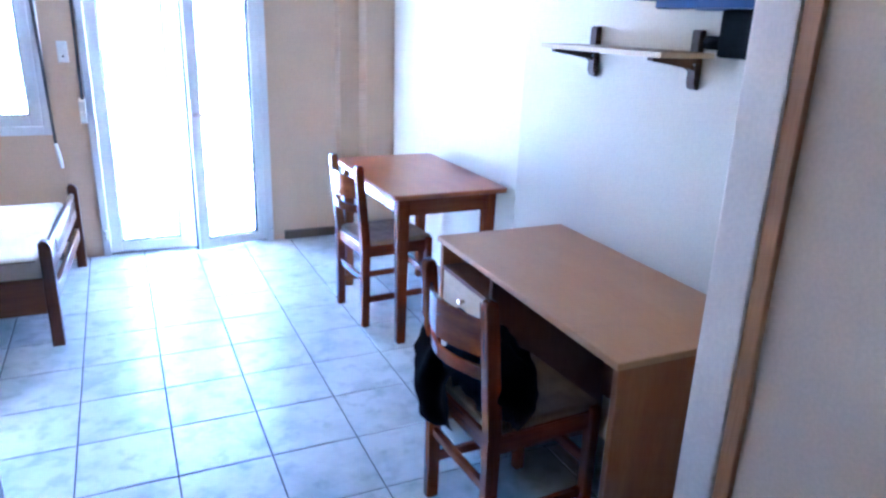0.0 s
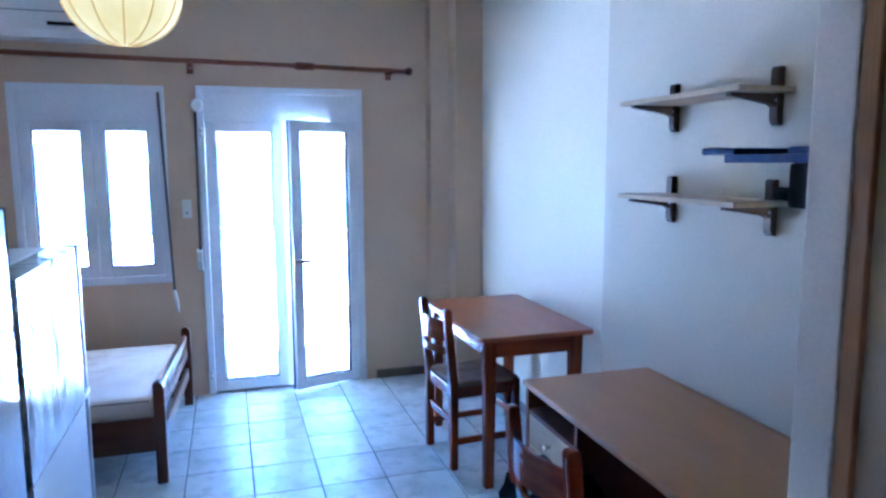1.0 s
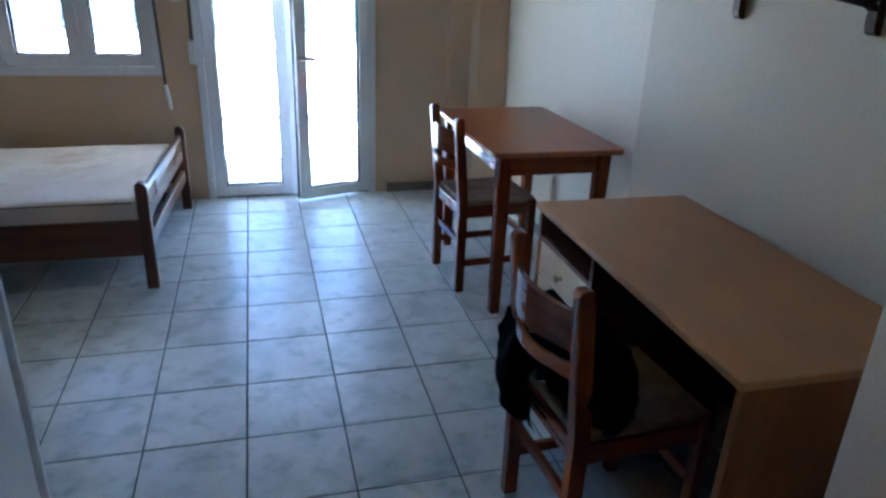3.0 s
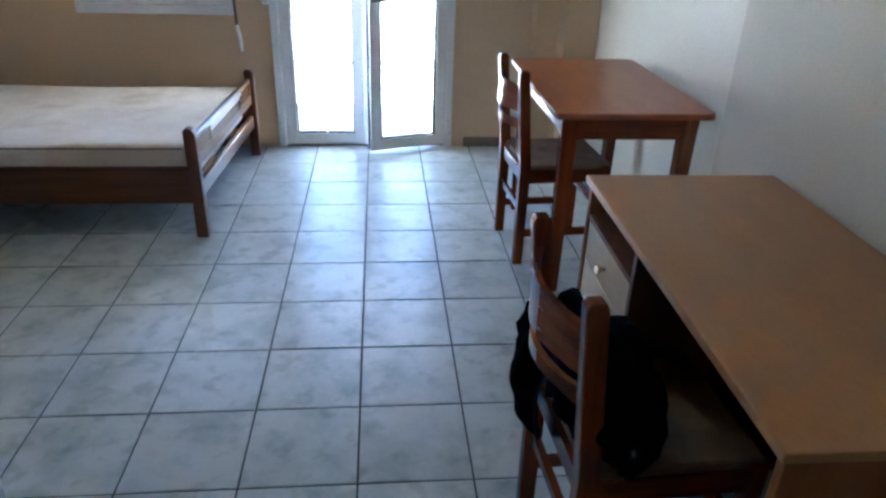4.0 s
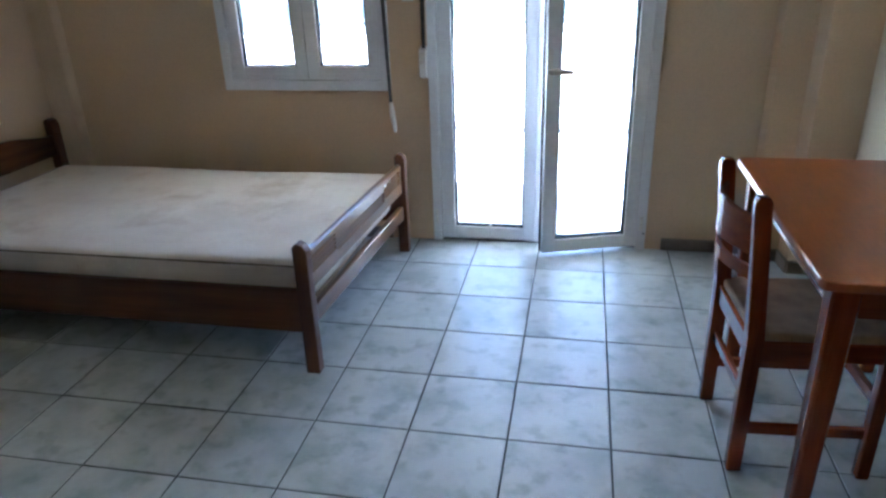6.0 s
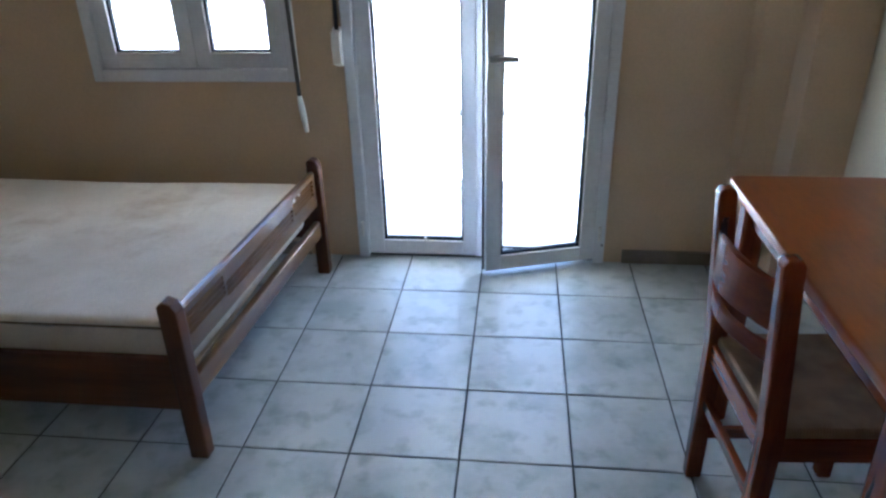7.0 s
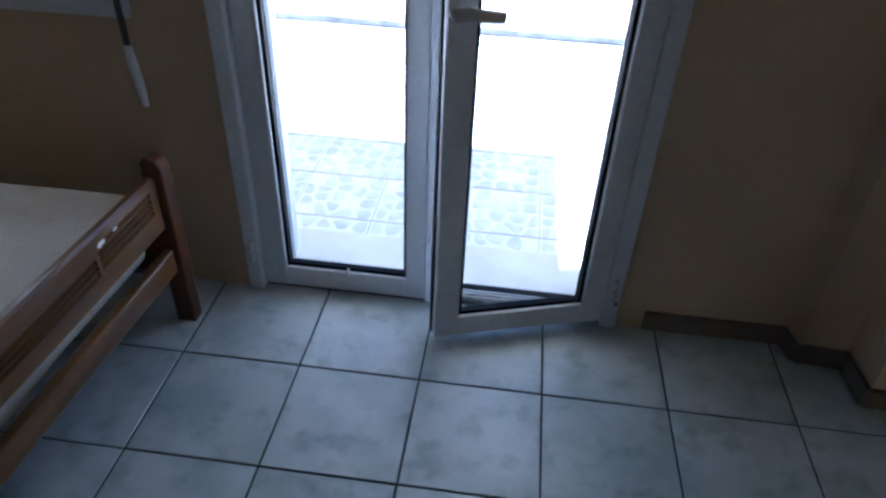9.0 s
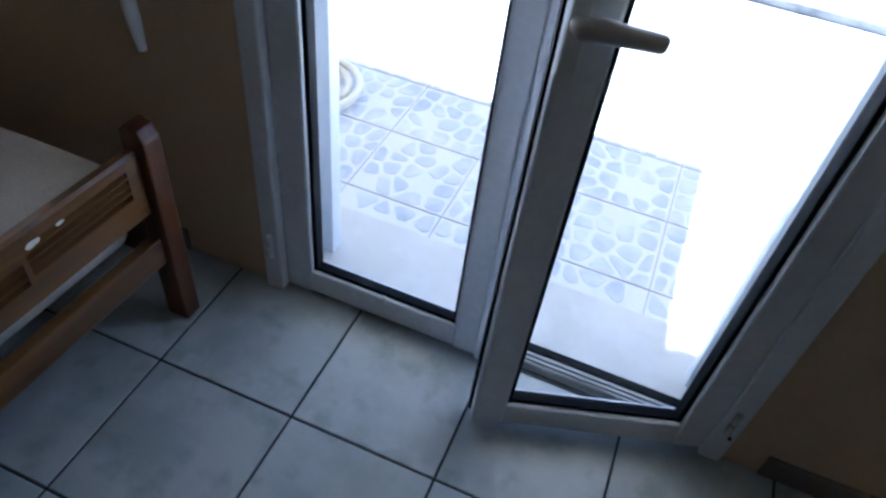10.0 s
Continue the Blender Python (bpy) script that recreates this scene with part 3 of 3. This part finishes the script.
# ---- table ----
def dining_table():
    t = thing("dining_table", "reddish-brown wooden dining table standing against the wall", "table")
    x0, x1, y0, y1, zt = 0.69, 1.282, -1.607, -0.66, 0.758
    c = 0.03
    o = [(x0 + c, y0), (x1 - c, y0), (x1 - 0.008, y0 + 0.008), (x1, y0 + c), (x1, y1 - c), (x1 - 0.008, y1 - 0.008), (x1 - c, y1), (x0 + c, y1), (x0 + 0.008, y1 - 0.008), (x0, y1 - c), (x0, y0 + c), (x0 + 0.008, y0 + 0.008)]
    part("tabletop", prism(o, "z", zt - 0.024, zt, 0.006), table_wood, t)
    lx0, lx1, ly0, ly1 = 0.76, 1.21, -1.532, -0.703
    for x in (lx0, lx1):
        for y in (ly0, ly1):
            bm = bmesh.new()
            add_box(bm, (x - 0.029, y - 0.029, 0.0), (x + 0.029, y + 0.029, zt - 0.026))
            for v in bm.verts:
                f = 0.8 if v.co.z < 0.1 else 1.06
                v.co.x, v.co.y = x + (v.co.x - x) * f, y + (v.co.y - y) * f
            bmesh.ops.bevel(bm, geom=list(bm.edges), offset=0.009, segments=3, profile=0.5, affect="EDGES")
            part("leg", bm, red_wood["z"], t)
    for y in (ly0, ly1):
        part("apron", box((lx0, y - 0.011, zt - 0.115), (lx1, y + 0.011, zt - 0.025), 0.003), red_wood["x"], t)
    for x in (lx0, lx1):
        part("apron", box((x - 0.011, ly0, zt - 0.115), (x + 0.011, ly1, zt - 0.025), 0.003), red_wood["y"], t)
    return t


dining_table()


# ---- chairs ----
def dining_chair(label):
    """Origin on the floor at the middle of the back legs; the seat faces +x, the width lies along y."""
    c = thing("dining_chair", label, "chair", group="wooden dining chairs")
    w, d, top = 0.172, 0.348, 0.838
    for s in (-1, 1):
        y = s * w
        o = [(-0.021, 0.0), (0.021, 0.0), (0.022, 0.44), (-0.012, top - 0.014), (-0.019, top), (-0.047, top), (-0.054, top - 0.012), (-0.022, 0.44)]
        part("back_post", prism(o, "y", y - 0.017, y + 0.017, 0.007), red_wood["z"], c)
        part("front_leg", box((d - 0.018, s * (w + 0.005) - 0.018, 0), (d + 0.018, s * (w + 0.005) + 0.018, 0.445), 0.006), red_wood["z"], c)
        part("seat_rail", box((0.01, y - 0.012, 0.375), (d - 0.01, y + 0.012, 0.432), 0.004), red_wood["x"], c)
        part("side_stretcher", box((0.01, y - 0.009, 0.13), (d - 0.01, y + 0.009, 0.163), 0.004), red_wood["x"], c)
    part("seat_rail", box((d - 0.012, -w, 0.375), (d + 0.012, w, 0.432), 0.004), red_wood["y"], c)
    part("seat_rail", box((-0.012, -w, 0.375), (0.012, w, 0.432), 0.004), red_wood["y"], c)
    part("stretcher", box((d - 0.01, -w, 0.235), (d + 0.01, w, 0.268), 0.004), red_wood["y"], c)
    part("stretcher", box((-0.009, -w, 0.235), (0.009, w, 0.268), 0.004), red_wood["y"], c)

    def slat(z0, z1, wave):
        bm = bmesh.new()
        k, rows = 16, []
        for i in range(k + 1):
            f = i / k
            y = -w + 2 * w * f
            bow = -0.055 * math.sin(math.pi * f)
            lean = -0.034 * (z0 - 0.44) / 0.38
            zt = z1 + wave * math.sin(math.pi * f) ** 2
            zb = z0 - wave * 0.4 * math.sin(math.pi * f) ** 2
            x = bow + lean
            rows.append([bm.verts.new(p) for p in ((x - 0.008, y, zb), (x + 0.008, y, zb), (x + 0.006, y, zt), (x - 0.008, y, zt))])
        for a, b in zip(rows, rows[1:]):
            for j in range(4):
                bm.faces.new((a[j], a[(j + 1) % 4], b[(j + 1) % 4], b[j]))
        bm.faces.new(rows[0]), bm.faces.new(rows[-1])
        bmesh.ops.bevel(bm, geom=[e for e in bm.edges if abs((e.verts[0].co - e.verts[1].co).normalized().y) > 0.7], offset=0.003, segments=2, affect="EDGES")
        return bm

    part("back_slat", slat(0.672, 0.772, 0.01), red_wood["y"], c, "broad curved top slat")
    part("back_slat", slat(0.6, 0.637, 0.0), red_wood["y"], c, "narrow curved lower slat")
    bm = box((0.0, -w - 0.005, 0.425), (d + 0.02, w + 0.005, 0.455), 0.012, 3)
    bmesh.ops.subdivide_edges(bm, edges=[e for e in bm.edges if e.calc_length() > 0.2], cuts=8, use_grid_fill=True)
    for v in bm.verts:
        if v.co.z > 0.44:
            v.co.z -= 0.012 * max(0, 1 - abs(v.co.y) / w) * max(0, 1 - abs(v.co.x - d / 2) / (d / 2))
    part("seat", bm, rush, c, "woven rush seat")
    return c


chair = dining_chair("red-brown wooden chair with woven rush seat tucked at the table")
chair.matrix_basis = pose(0.649, -1.126, 0, 0, 0, 4)
chair2 = copy_thing(chair, pose(0.449, -2.81, 0, 0, 0, 3))
tagged(chair2, "red-brown wooden chair with a dark jacket over it by the desk")


# dark jacket draped over the chair at the desk
def jacket():
    bm = bmesh.new()
    bmesh.ops.create_icosphere(bm, subdivisions=4, radius=1.0)
    for v in bm.verts:
        p = v.co.copy()
        side = max(0.0, -p.y) ** 1.5
        y = -0.02 + p.y * 0.17 - 0.035 * side
        z = 0.55 + p.z * (0.12 if p.z > 0 else 0.095 + 0.13 * side)
        x = 0.06 + p.x * 0.105 + 0.05 * max(0, -p.z)
        fold = 0.024 * noise.noise(Vector((p.x * 2.2, p.y * 3.5, p.z * 1.6))) + 0.012 * noise.noise(Vector((p.x * 6, p.y * 9, p.z * 3)))
        v.co = Vector((x + fold * 1.2, y * (1 + fold * 3), z + fold))
    for f in bm.faces:
        f.smooth = True
    return bm


def jacket_flap():
    bm = bmesh.new()
    nu, nv = 16, 14
    g = []
    for i in range(nu + 1):
        row = []
        for j in range(nv + 1):
            u, v = i / nu, j / nv
            y = 0.19 - 0.24 * u + 0.03 * math.sin(3 * v)
            z = 0.62 - 0.27 * v - 0.03 * math.sin(5 * u) * v
            x = -0.04 - 0.02 * math.sin(math.pi * v) * (1 - 0.4 * u) + 0.012 * math.sin(9 * u + 3 * v)
            k = noise.noise(Vector((u * 4, v * 5, 0.3)))
            row.append(bm.verts.new((x - 0.016 * k, y + 0.012 * k, z + 0.02 * noise.noise(Vector((u * 3, v * 3, 2.0))) * v)))
        g.append(row)
    for i in range(nu):
        for j in range(nv):
            bm.faces.new((g[i][j], g[i + 1][j], g[i + 1][j + 1], g[i][j + 1])).smooth = True
    bmesh.ops.solidify(bm, geom=list(bm.faces), thickness=0.012)
    return bm


jk = thing("jacket", "dark navy jacket draped over the chair back", "jacket", pose(0.449, -2.81, 0, 0, 0, 3))
part("body", jacket(), navy_cloth, jk)
part("sleeve", jacket_flap(), navy_cloth, jk)
part("collar", tube([(0.03, 0.13, 0.6), (0.024, 0.12, 0.665), (0.022, 0.08, 0.698), (0.022, 0.02, 0.69), (0.035, -0.05, 0.645), (0.045, -0.08, 0.6)], [0.02, 0.016, 0.013, 0.014, 0.018, 0.03], 12, 1.2), navy_cloth, jk)


# ---- desk ----
def desk():
    d = thing("desk", "beech laminate desk with an open shelf and drawers", "desk", pose(0.62, -2.74, 0, 0, 0, -0.8))
    x0, x1, y0, y1, zt = 0.0, 0.53, -0.53, 0.524, 0.764
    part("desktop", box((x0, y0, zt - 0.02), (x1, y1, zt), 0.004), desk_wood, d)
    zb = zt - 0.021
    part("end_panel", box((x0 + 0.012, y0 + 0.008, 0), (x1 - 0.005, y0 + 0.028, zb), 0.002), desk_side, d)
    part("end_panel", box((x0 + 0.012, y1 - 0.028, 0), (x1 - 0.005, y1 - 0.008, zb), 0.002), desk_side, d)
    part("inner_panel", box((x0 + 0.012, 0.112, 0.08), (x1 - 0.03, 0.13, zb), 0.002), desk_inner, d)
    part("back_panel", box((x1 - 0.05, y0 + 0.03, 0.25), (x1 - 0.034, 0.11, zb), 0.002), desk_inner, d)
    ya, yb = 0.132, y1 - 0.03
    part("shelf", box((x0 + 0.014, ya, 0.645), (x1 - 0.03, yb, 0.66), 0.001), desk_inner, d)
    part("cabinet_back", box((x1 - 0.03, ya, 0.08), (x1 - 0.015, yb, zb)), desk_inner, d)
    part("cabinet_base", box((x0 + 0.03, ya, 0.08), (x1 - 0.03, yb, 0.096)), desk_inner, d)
    for z0, z1 in ((0.53, 0.642), (0.415, 0.526), (0.3, 0.411), (0.1, 0.296)):
        f = part("drawer", box((x0 + 0.016, ya + 0.003, z0), (x0 + 0.034, yb - 0.003, z1), 0.002), drawer_wood, d, "pale birch drawer front")
        zk, yk = (z0 + z1) / 2, (ya + yb) / 2
        k = add_tube(bmesh.new(), [(x0 + 0.016, yk, zk), (x0 + 0.004, yk, zk), (x0 - 0.002, yk, zk), (x0 - 0.009, yk, zk)], [0.006, 0.007, 0.013, 0.009], 14)
        part("knob", k, knob_metal, f, "round metal knob")
    return d


desk()


# ---- wall shelves and screen bracket ----
def wall_shelf(z):
    s = thing("wall_shelf", "pale pine wall shelf on two dark wooden brackets", "shelf", group="wall shelves above the desk")
    part("board", box((RIGHT - 0.2, -2.86, z), (RIGHT - 0.002, -2.25, z + 0.016), 0.002), shelf_wood, s)
    for y in (-2.31, -2.8):
        part("wall_plate", prism([(RIGHT - 0.001, z - 0.092), (RIGHT - 0.001, z + 0.078), (RIGHT - 0.02, z + 0.078), (RIGHT - 0.025, z + 0.07), (RIGHT - 0.025, z - 0.07), (RIGHT - 0.02, z - 0.086), (RIGHT - 0.012, z - 0.092)], "y", y - 0.016, y + 0.016, 0.003), bracket_wood, s)
        part("arm", prism([(RIGHT - 0.018, z - 0.001), (RIGHT - 0.185, z - 0.001), (RIGHT - 0.185, z - 0.01), (RIGHT - 0.04, z - 0.028), (RIGHT - 0.03, z - 0.034), (RIGHT - 0.018, z - 0.046)], "y", y - 0.012, y + 0.012, 0.003), bracket_wood, s)
        part("screw", tube([(RIGHT - 0.028, y - 0.012, z - 0.02), (RIGHT - 0.028, y - 0.014, z - 0.02)], 0.004, 8), plastic, s)
    return s


wall_shelf(1.757)
wall_shelf(1.428)

tv = thing("tv_wall_bracket", "blue metal swivel bracket with black arm on the wall", "bracket")
part("rail", box((0.97, -3.36, 1.556), (1.03, -2.83, 1.58), 0.005), blue_paint, tv)
part("rail", box((1.09, -3.36, 1.556), (1.15, -2.85, 1.58), 0.005), blue_paint, tv)
part("crossbar", box((0.955, -2.89, 1.578), (1.165, -2.75, 1.597), 0.006), blue_paint, tv)
part("crossbar", box((0.955, -3.25, 1.578), (1.165, -3.08, 1.597), 0.006), blue_paint, tv)
part("pivot", box((1.0, -3.27, 1.44), (1.12, -3.04, 1.556), 0.01), black_plastic, tv)
part("knob", tube([(1.02, -3.04, 1.475), (1.02, -2.99, 1.475)], 0.018, 14), black_plastic, tv)
part("arm", box((1.03, -3.5, 1.46), (1.09, -3.26, 1.53), 0.006), black_plastic, tv)
part("wall_plate", box((0.98, -3.501, 1.4), (1.14, -3.49, 1.6), 0.004), black_plastic, tv)


# ---- fridge and cupboard ----
fr = thing("fridge", "glossy white top-freezer fridge with grooved door grips", "fridge")
FX, FY0, FY1 = -0.69, -3.332, -2.834
part("body", box((-1.27, FY0, 0.03), (FX - 0.062, FY1, 1.385), 0.008), fridge_mat, fr)


def fridge_door(z0, z1):
    o = [(FX - 0.05, FY0), (FX - 0.012, FY0), (FX, FY0 + 0.012), (FX, FY1 - 0.07), (FX - 0.006, FY1 - 0.064), (FX - 0.018, FY1 - 0.058), (FX - 0.018, FY1 - 0.027), (FX - 0.004, FY1 - 0.02), (FX - 0.004, FY1 - 0.006), (FX - 0.01, FY1), (FX - 0.05, FY1)]
    return prism(o, "z", z0, z1)


part("freezer_door", fridge_door(1.0625, 1.39), film_mat, fr, "white door wrapped in crumpled clear film")
part("door", fridge_door(0.06, 1.06), fridge_mat, fr)
part("gasket", box((FX - 0.062, FY0 + 0.006, 0.06), (FX - 0.049, FY1 - 0.006, 1.38)), rubber, fr)
for z0, z1 in ((0.064, 1.056), (1.074, 1.386)):
    part("grip", box((FX - 0.0178, FY1 - 0.058, z0), (FX - 0.0155, FY1 - 0.027, z1)), strap_grey, fr, "grey recessed grip strip")
part("cap", box((FX - 0.03, FY1 - 0.06, 1.059), (FX - 0.001, FY1 - 0.002, 1.071), 0.002), plastic, fr)
for x in (-1.22, -0.8):
    for y in (FY0 + 0.05, FY1 - 0.05):
        part("foot", tube([(x, y, 0), (x, y, 0.032)], 0.018), black_plastic, fr)

cb = thing("tall_cupboard", "tall cupboard with glossy white front and dark edge", "cupboard")
part("carcass", box((-1.27, -3.95, 0.0), (-0.705, -3.36, 1.5), 0.003), plastic, cb)
part("door", box((-0.703, -3.95, 0.08), (-0.684, -3.375, 1.5), 0.002), gloss_white, cb, "glossy white door")
part("edge_strip", box((-0.715, -3.373, 0.0), (-0.688, -3.35, 1.5), 0.002), black_plastic, cb, "dark edge strip")
part("top", box((-1.27, -3.95, 1.502), (-0.704, -3.36, 1.525), 0.003), plastic, cb)


# ---- outside ----
solid("ground", box((-60, FAR + 2.47, -0.3), (60, 90, -0.03)), yard_mat, "sunlit pale concrete yard", "ground", "structure")
terrace = solid("terrace", box((-6, FAR + 0.2, -0.3), (6, FAR + 2.47, -0.012)), paving_bed, "paved terrace with stone-patterned tiles", "terrace", "structure")
solid("terrace_kerb", box((-6, FAR + 2.4, -0.012), (6, FAR + 2.54, 0.03), 0.008), kerb_stain, "weathered concrete terrace kerb", "kerb", "structure")
solid("sill_slab", prism([(-0.533, FAR + 0.088), (0.503, FAR + 0.088), (0.503, FAR + 0.202), (0.7, FAR + 0.202), (0.7, 0.61), (-0.7, 0.61), (-0.7, FAR + 0.202), (-0.533, FAR + 0.202)], "z", -0.06, 0.004), step_marble, "pale marble door step", "step", "structure")
# unseen overhang set by the terrace's shadow edge; westward reach added to dim the window
slab = solid("overhang_slab", box((-6.0, FAR + 0.2, 2.75), (0.77, 2.41, 2.93), 0.01), concrete, "unseen concrete overhang placed to shade the terrace", "balcony", "structure")
# unseen ledge, added to keep the sun patch off the door step
solid("overhang_ledge", box((0.775, FAR + 0.2, 2.75), (6.0, 1.63, 2.93), 0.01), concrete, "unseen shallow concrete ledge placed to cut the sun patch", "balcony", "structure")
solid("facade", box((-5, FAR + 0.2, CEIL + 0.06), (5, FAR + 0.4, 6.0)), concrete, "pale rendered facade above", "facade", "structure")
hose_pts = []
for i in range(40):
    a = i * 0.2
    hose_pts.append((-0.94 + 0.17 * math.cos(a) + 0.01 * i / 8, 1.06 + 0.17 * math.sin(a), 0.004 + 0.0006 * i))
solid("garden_hose", tube(hose_pts, 0.013, 8), hose_mat, "pale coiled garden hose lying on the terrace", "hose")

fence = thing("fence", "pale metal railing fence far across the yard", "fence")
part("base_wall", box((-9, 10.1, -0.03), (9, 10.25, 0.12), 0.01), concrete, fence)
part("top_rail", box((-9, 10.15, 1.75), (9, 10.2, 1.8), 0.004), fence_metal, fence)
part("lower_rail", box((-9, 10.155, 0.2), (9, 10.195, 0.24), 0.004), fence_metal, fence)
for i in range(121):
    x = -9 + 0.15 * i
    part("bar", tube([(x, 10.175, 0.12), (x, 10.175, 1.75)], 0.01, 6), fence_metal, fence)
solid("garden_wall", box((-14, 11.0, -0.1), (14, 11.25, 1.86), 0.02), far_render, "grey-green rendered garden wall far across the yard", "wall", "structure")


# ---- stone pieces of the terrace ----
PT = 0.29
rng = random.Random(9)


def clip_cell(poly, nx, ny, d):
    """The part of a polygon on the near side of the line nx * x + ny * y = d."""
    out = []
    for (ax, ay), (bx, by) in zip(poly, poly[1:] + poly[:1]):
        da, db = nx * ax + ny * ay - d, nx * bx + ny * by - d
        if da <= 0:
            out.append((ax, ay))
        if da * db < 0:
            f = da / (da - db)
            out.append((ax + (bx - ax) * f, ay + (by - ay) * f))
    return out


def tile_stones(x0, y0):
    """The rounded stones set in one paving tile whose corner is x0, y0."""
    seeds = [(x0 + PT * (i + rng.uniform(0.12, 0.88)) / 5, y0 + PT * (j + rng.uniform(0.12, 0.88)) / 4) for i in range(5) for j in range(4)]
    e = 0.005
    found = []
    for sx, sy in seeds:
        poly = [(x0 + e, y0 + e), (x0 + PT - e, y0 + e), (x0 + PT - e, y0 + PT - e), (x0 + e, y0 + PT - e)]
        for tx, ty in seeds:
            d = math.hypot(tx - sx, ty - sy)
            if d > 1e-6 and len(poly) > 2:
                nx, ny = (tx - sx) / d, (ty - sy) / d
                poly = clip_cell(poly, nx, ny, nx * (sx + tx) / 2 + ny * (sy + ty) / 2 - 0.0035)
        if len(poly) < 3 or rng.random() < 0.1:
            continue
        cx, cy = sum(p[0] for p in poly) / len(poly), sum(p[1] for p in poly) / len(poly)
        k = rng.uniform(0.82, 1.0)
        soft = []
        for (ax, ay), (bx, by) in zip(poly, poly[1:] + poly[:1]):
            soft += [(ax * 0.78 + bx * 0.22, ay * 0.78 + by * 0.22), (ax * 0.22 + bx * 0.78, ay * 0.22 + by * 0.78)]
        soft = [((a - cx) * k, (b - cy) * k) for a, b in soft]
        if max(math.hypot(a, b) for a, b in soft) > 0.012:
            found.append((cx, cy, soft))
    return found


def add_stone(bm, cx, cy, outline, z):
    lo = [bm.verts.new((cx + a, cy + b, z - 0.003)) for a, b in outline]
    up = [bm.verts.new((cx + a * 0.93, cy + b * 0.93, z + 0.0014)) for a, b in outline]
    k = len(outline)
    for i in range(k):
        bm.faces.new((lo[i], lo[(i + 1) % k], up[(i + 1) % k], up[i]))
    bm.faces.new(up)


rest, near_count = bmesh.new(), 0
for ix in range(-7, 8):
    for iy in range(0, 8):
        for cx, cy, outline in tile_stones(0.012 + PT * ix, 0.425 + PT * iy):
            if cy < 0.64:
                continue
            if -0.5 < cx < 0.5 and cy < 1.34 and near_count < 295:
                stone = bmesh.new()
                add_stone(stone, 0, 0, outline, 0)
                part("stone", stone, paving_stone, terrace, at=pose(cx, cy, -0.012))
                near_count += 1
            else:
                add_stone(rest, cx, cy, outline, -0.012)
tagged(part("stones", rest, paving_stone, terrace, "pale blue-grey stones set in mortar"), kind="stuff")
joints = bmesh.new()
for ix in range(-8, 9):
    add_box(joints, (0.012 + PT * ix - 0.0015, 0.611, -0.0125), (0.012 + PT * ix + 0.0015, 2.6, -0.0098))
for iy in range(1, 8):
    add_box(joints, (-2.4, 0.425 + PT * iy - 0.0015, -0.0125), (2.4, 0.425 + PT * iy + 0.0015, -0.0095))
part("joint_lines", joints, joint_mat, terrace)


# ---- floor tiles ----
T = 0.318


def tile_mesh(w, h):
    bm = bmesh.new()
    e = 0.0016
    rings = []
    for inset, z in ((0.0, -0.004), (0.0, -0.0012), (e, 0.0)):
        rings.append([bm.verts.new(p) for p in ((inset, inset, z), (w - inset, inset, z), (w - inset, h - inset, z), (inset, h - inset, z))])
    for r0, r1 in zip(rings, rings[1:]):
        for i in range(4):
            bm.faces.new((r0[i], r0[(i + 1) % 4], r1[(i + 1) % 4], r1[i]))
    bm.faces.new(rings[-1])
    return finish("tile", bm, tile_mat)


tiles = {}
G = 0.0028
for i in range(-9, 5):
    for j in range(-20, 1):
        x0, x1 = max(i * T + G, LEFT + 0.002), min((i + 1) * T - G, NICHE - 0.002)
        y0, y1 = max(j * T + G, BACK), min((j + 1) * T - G, FAR + 0.028)
        if x1 - x0 < 0.03 or y1 - y0 < 0.03:
            continue
        key = (round(x1 - x0, 4), round(y1 - y0, 4))
        if key not in tiles:
            tiles[key] = tile_mesh(*key)
        o = new("tile", tiles[key])
        o.parent = floor
        o.matrix_basis = pose(x0, y0, 0)
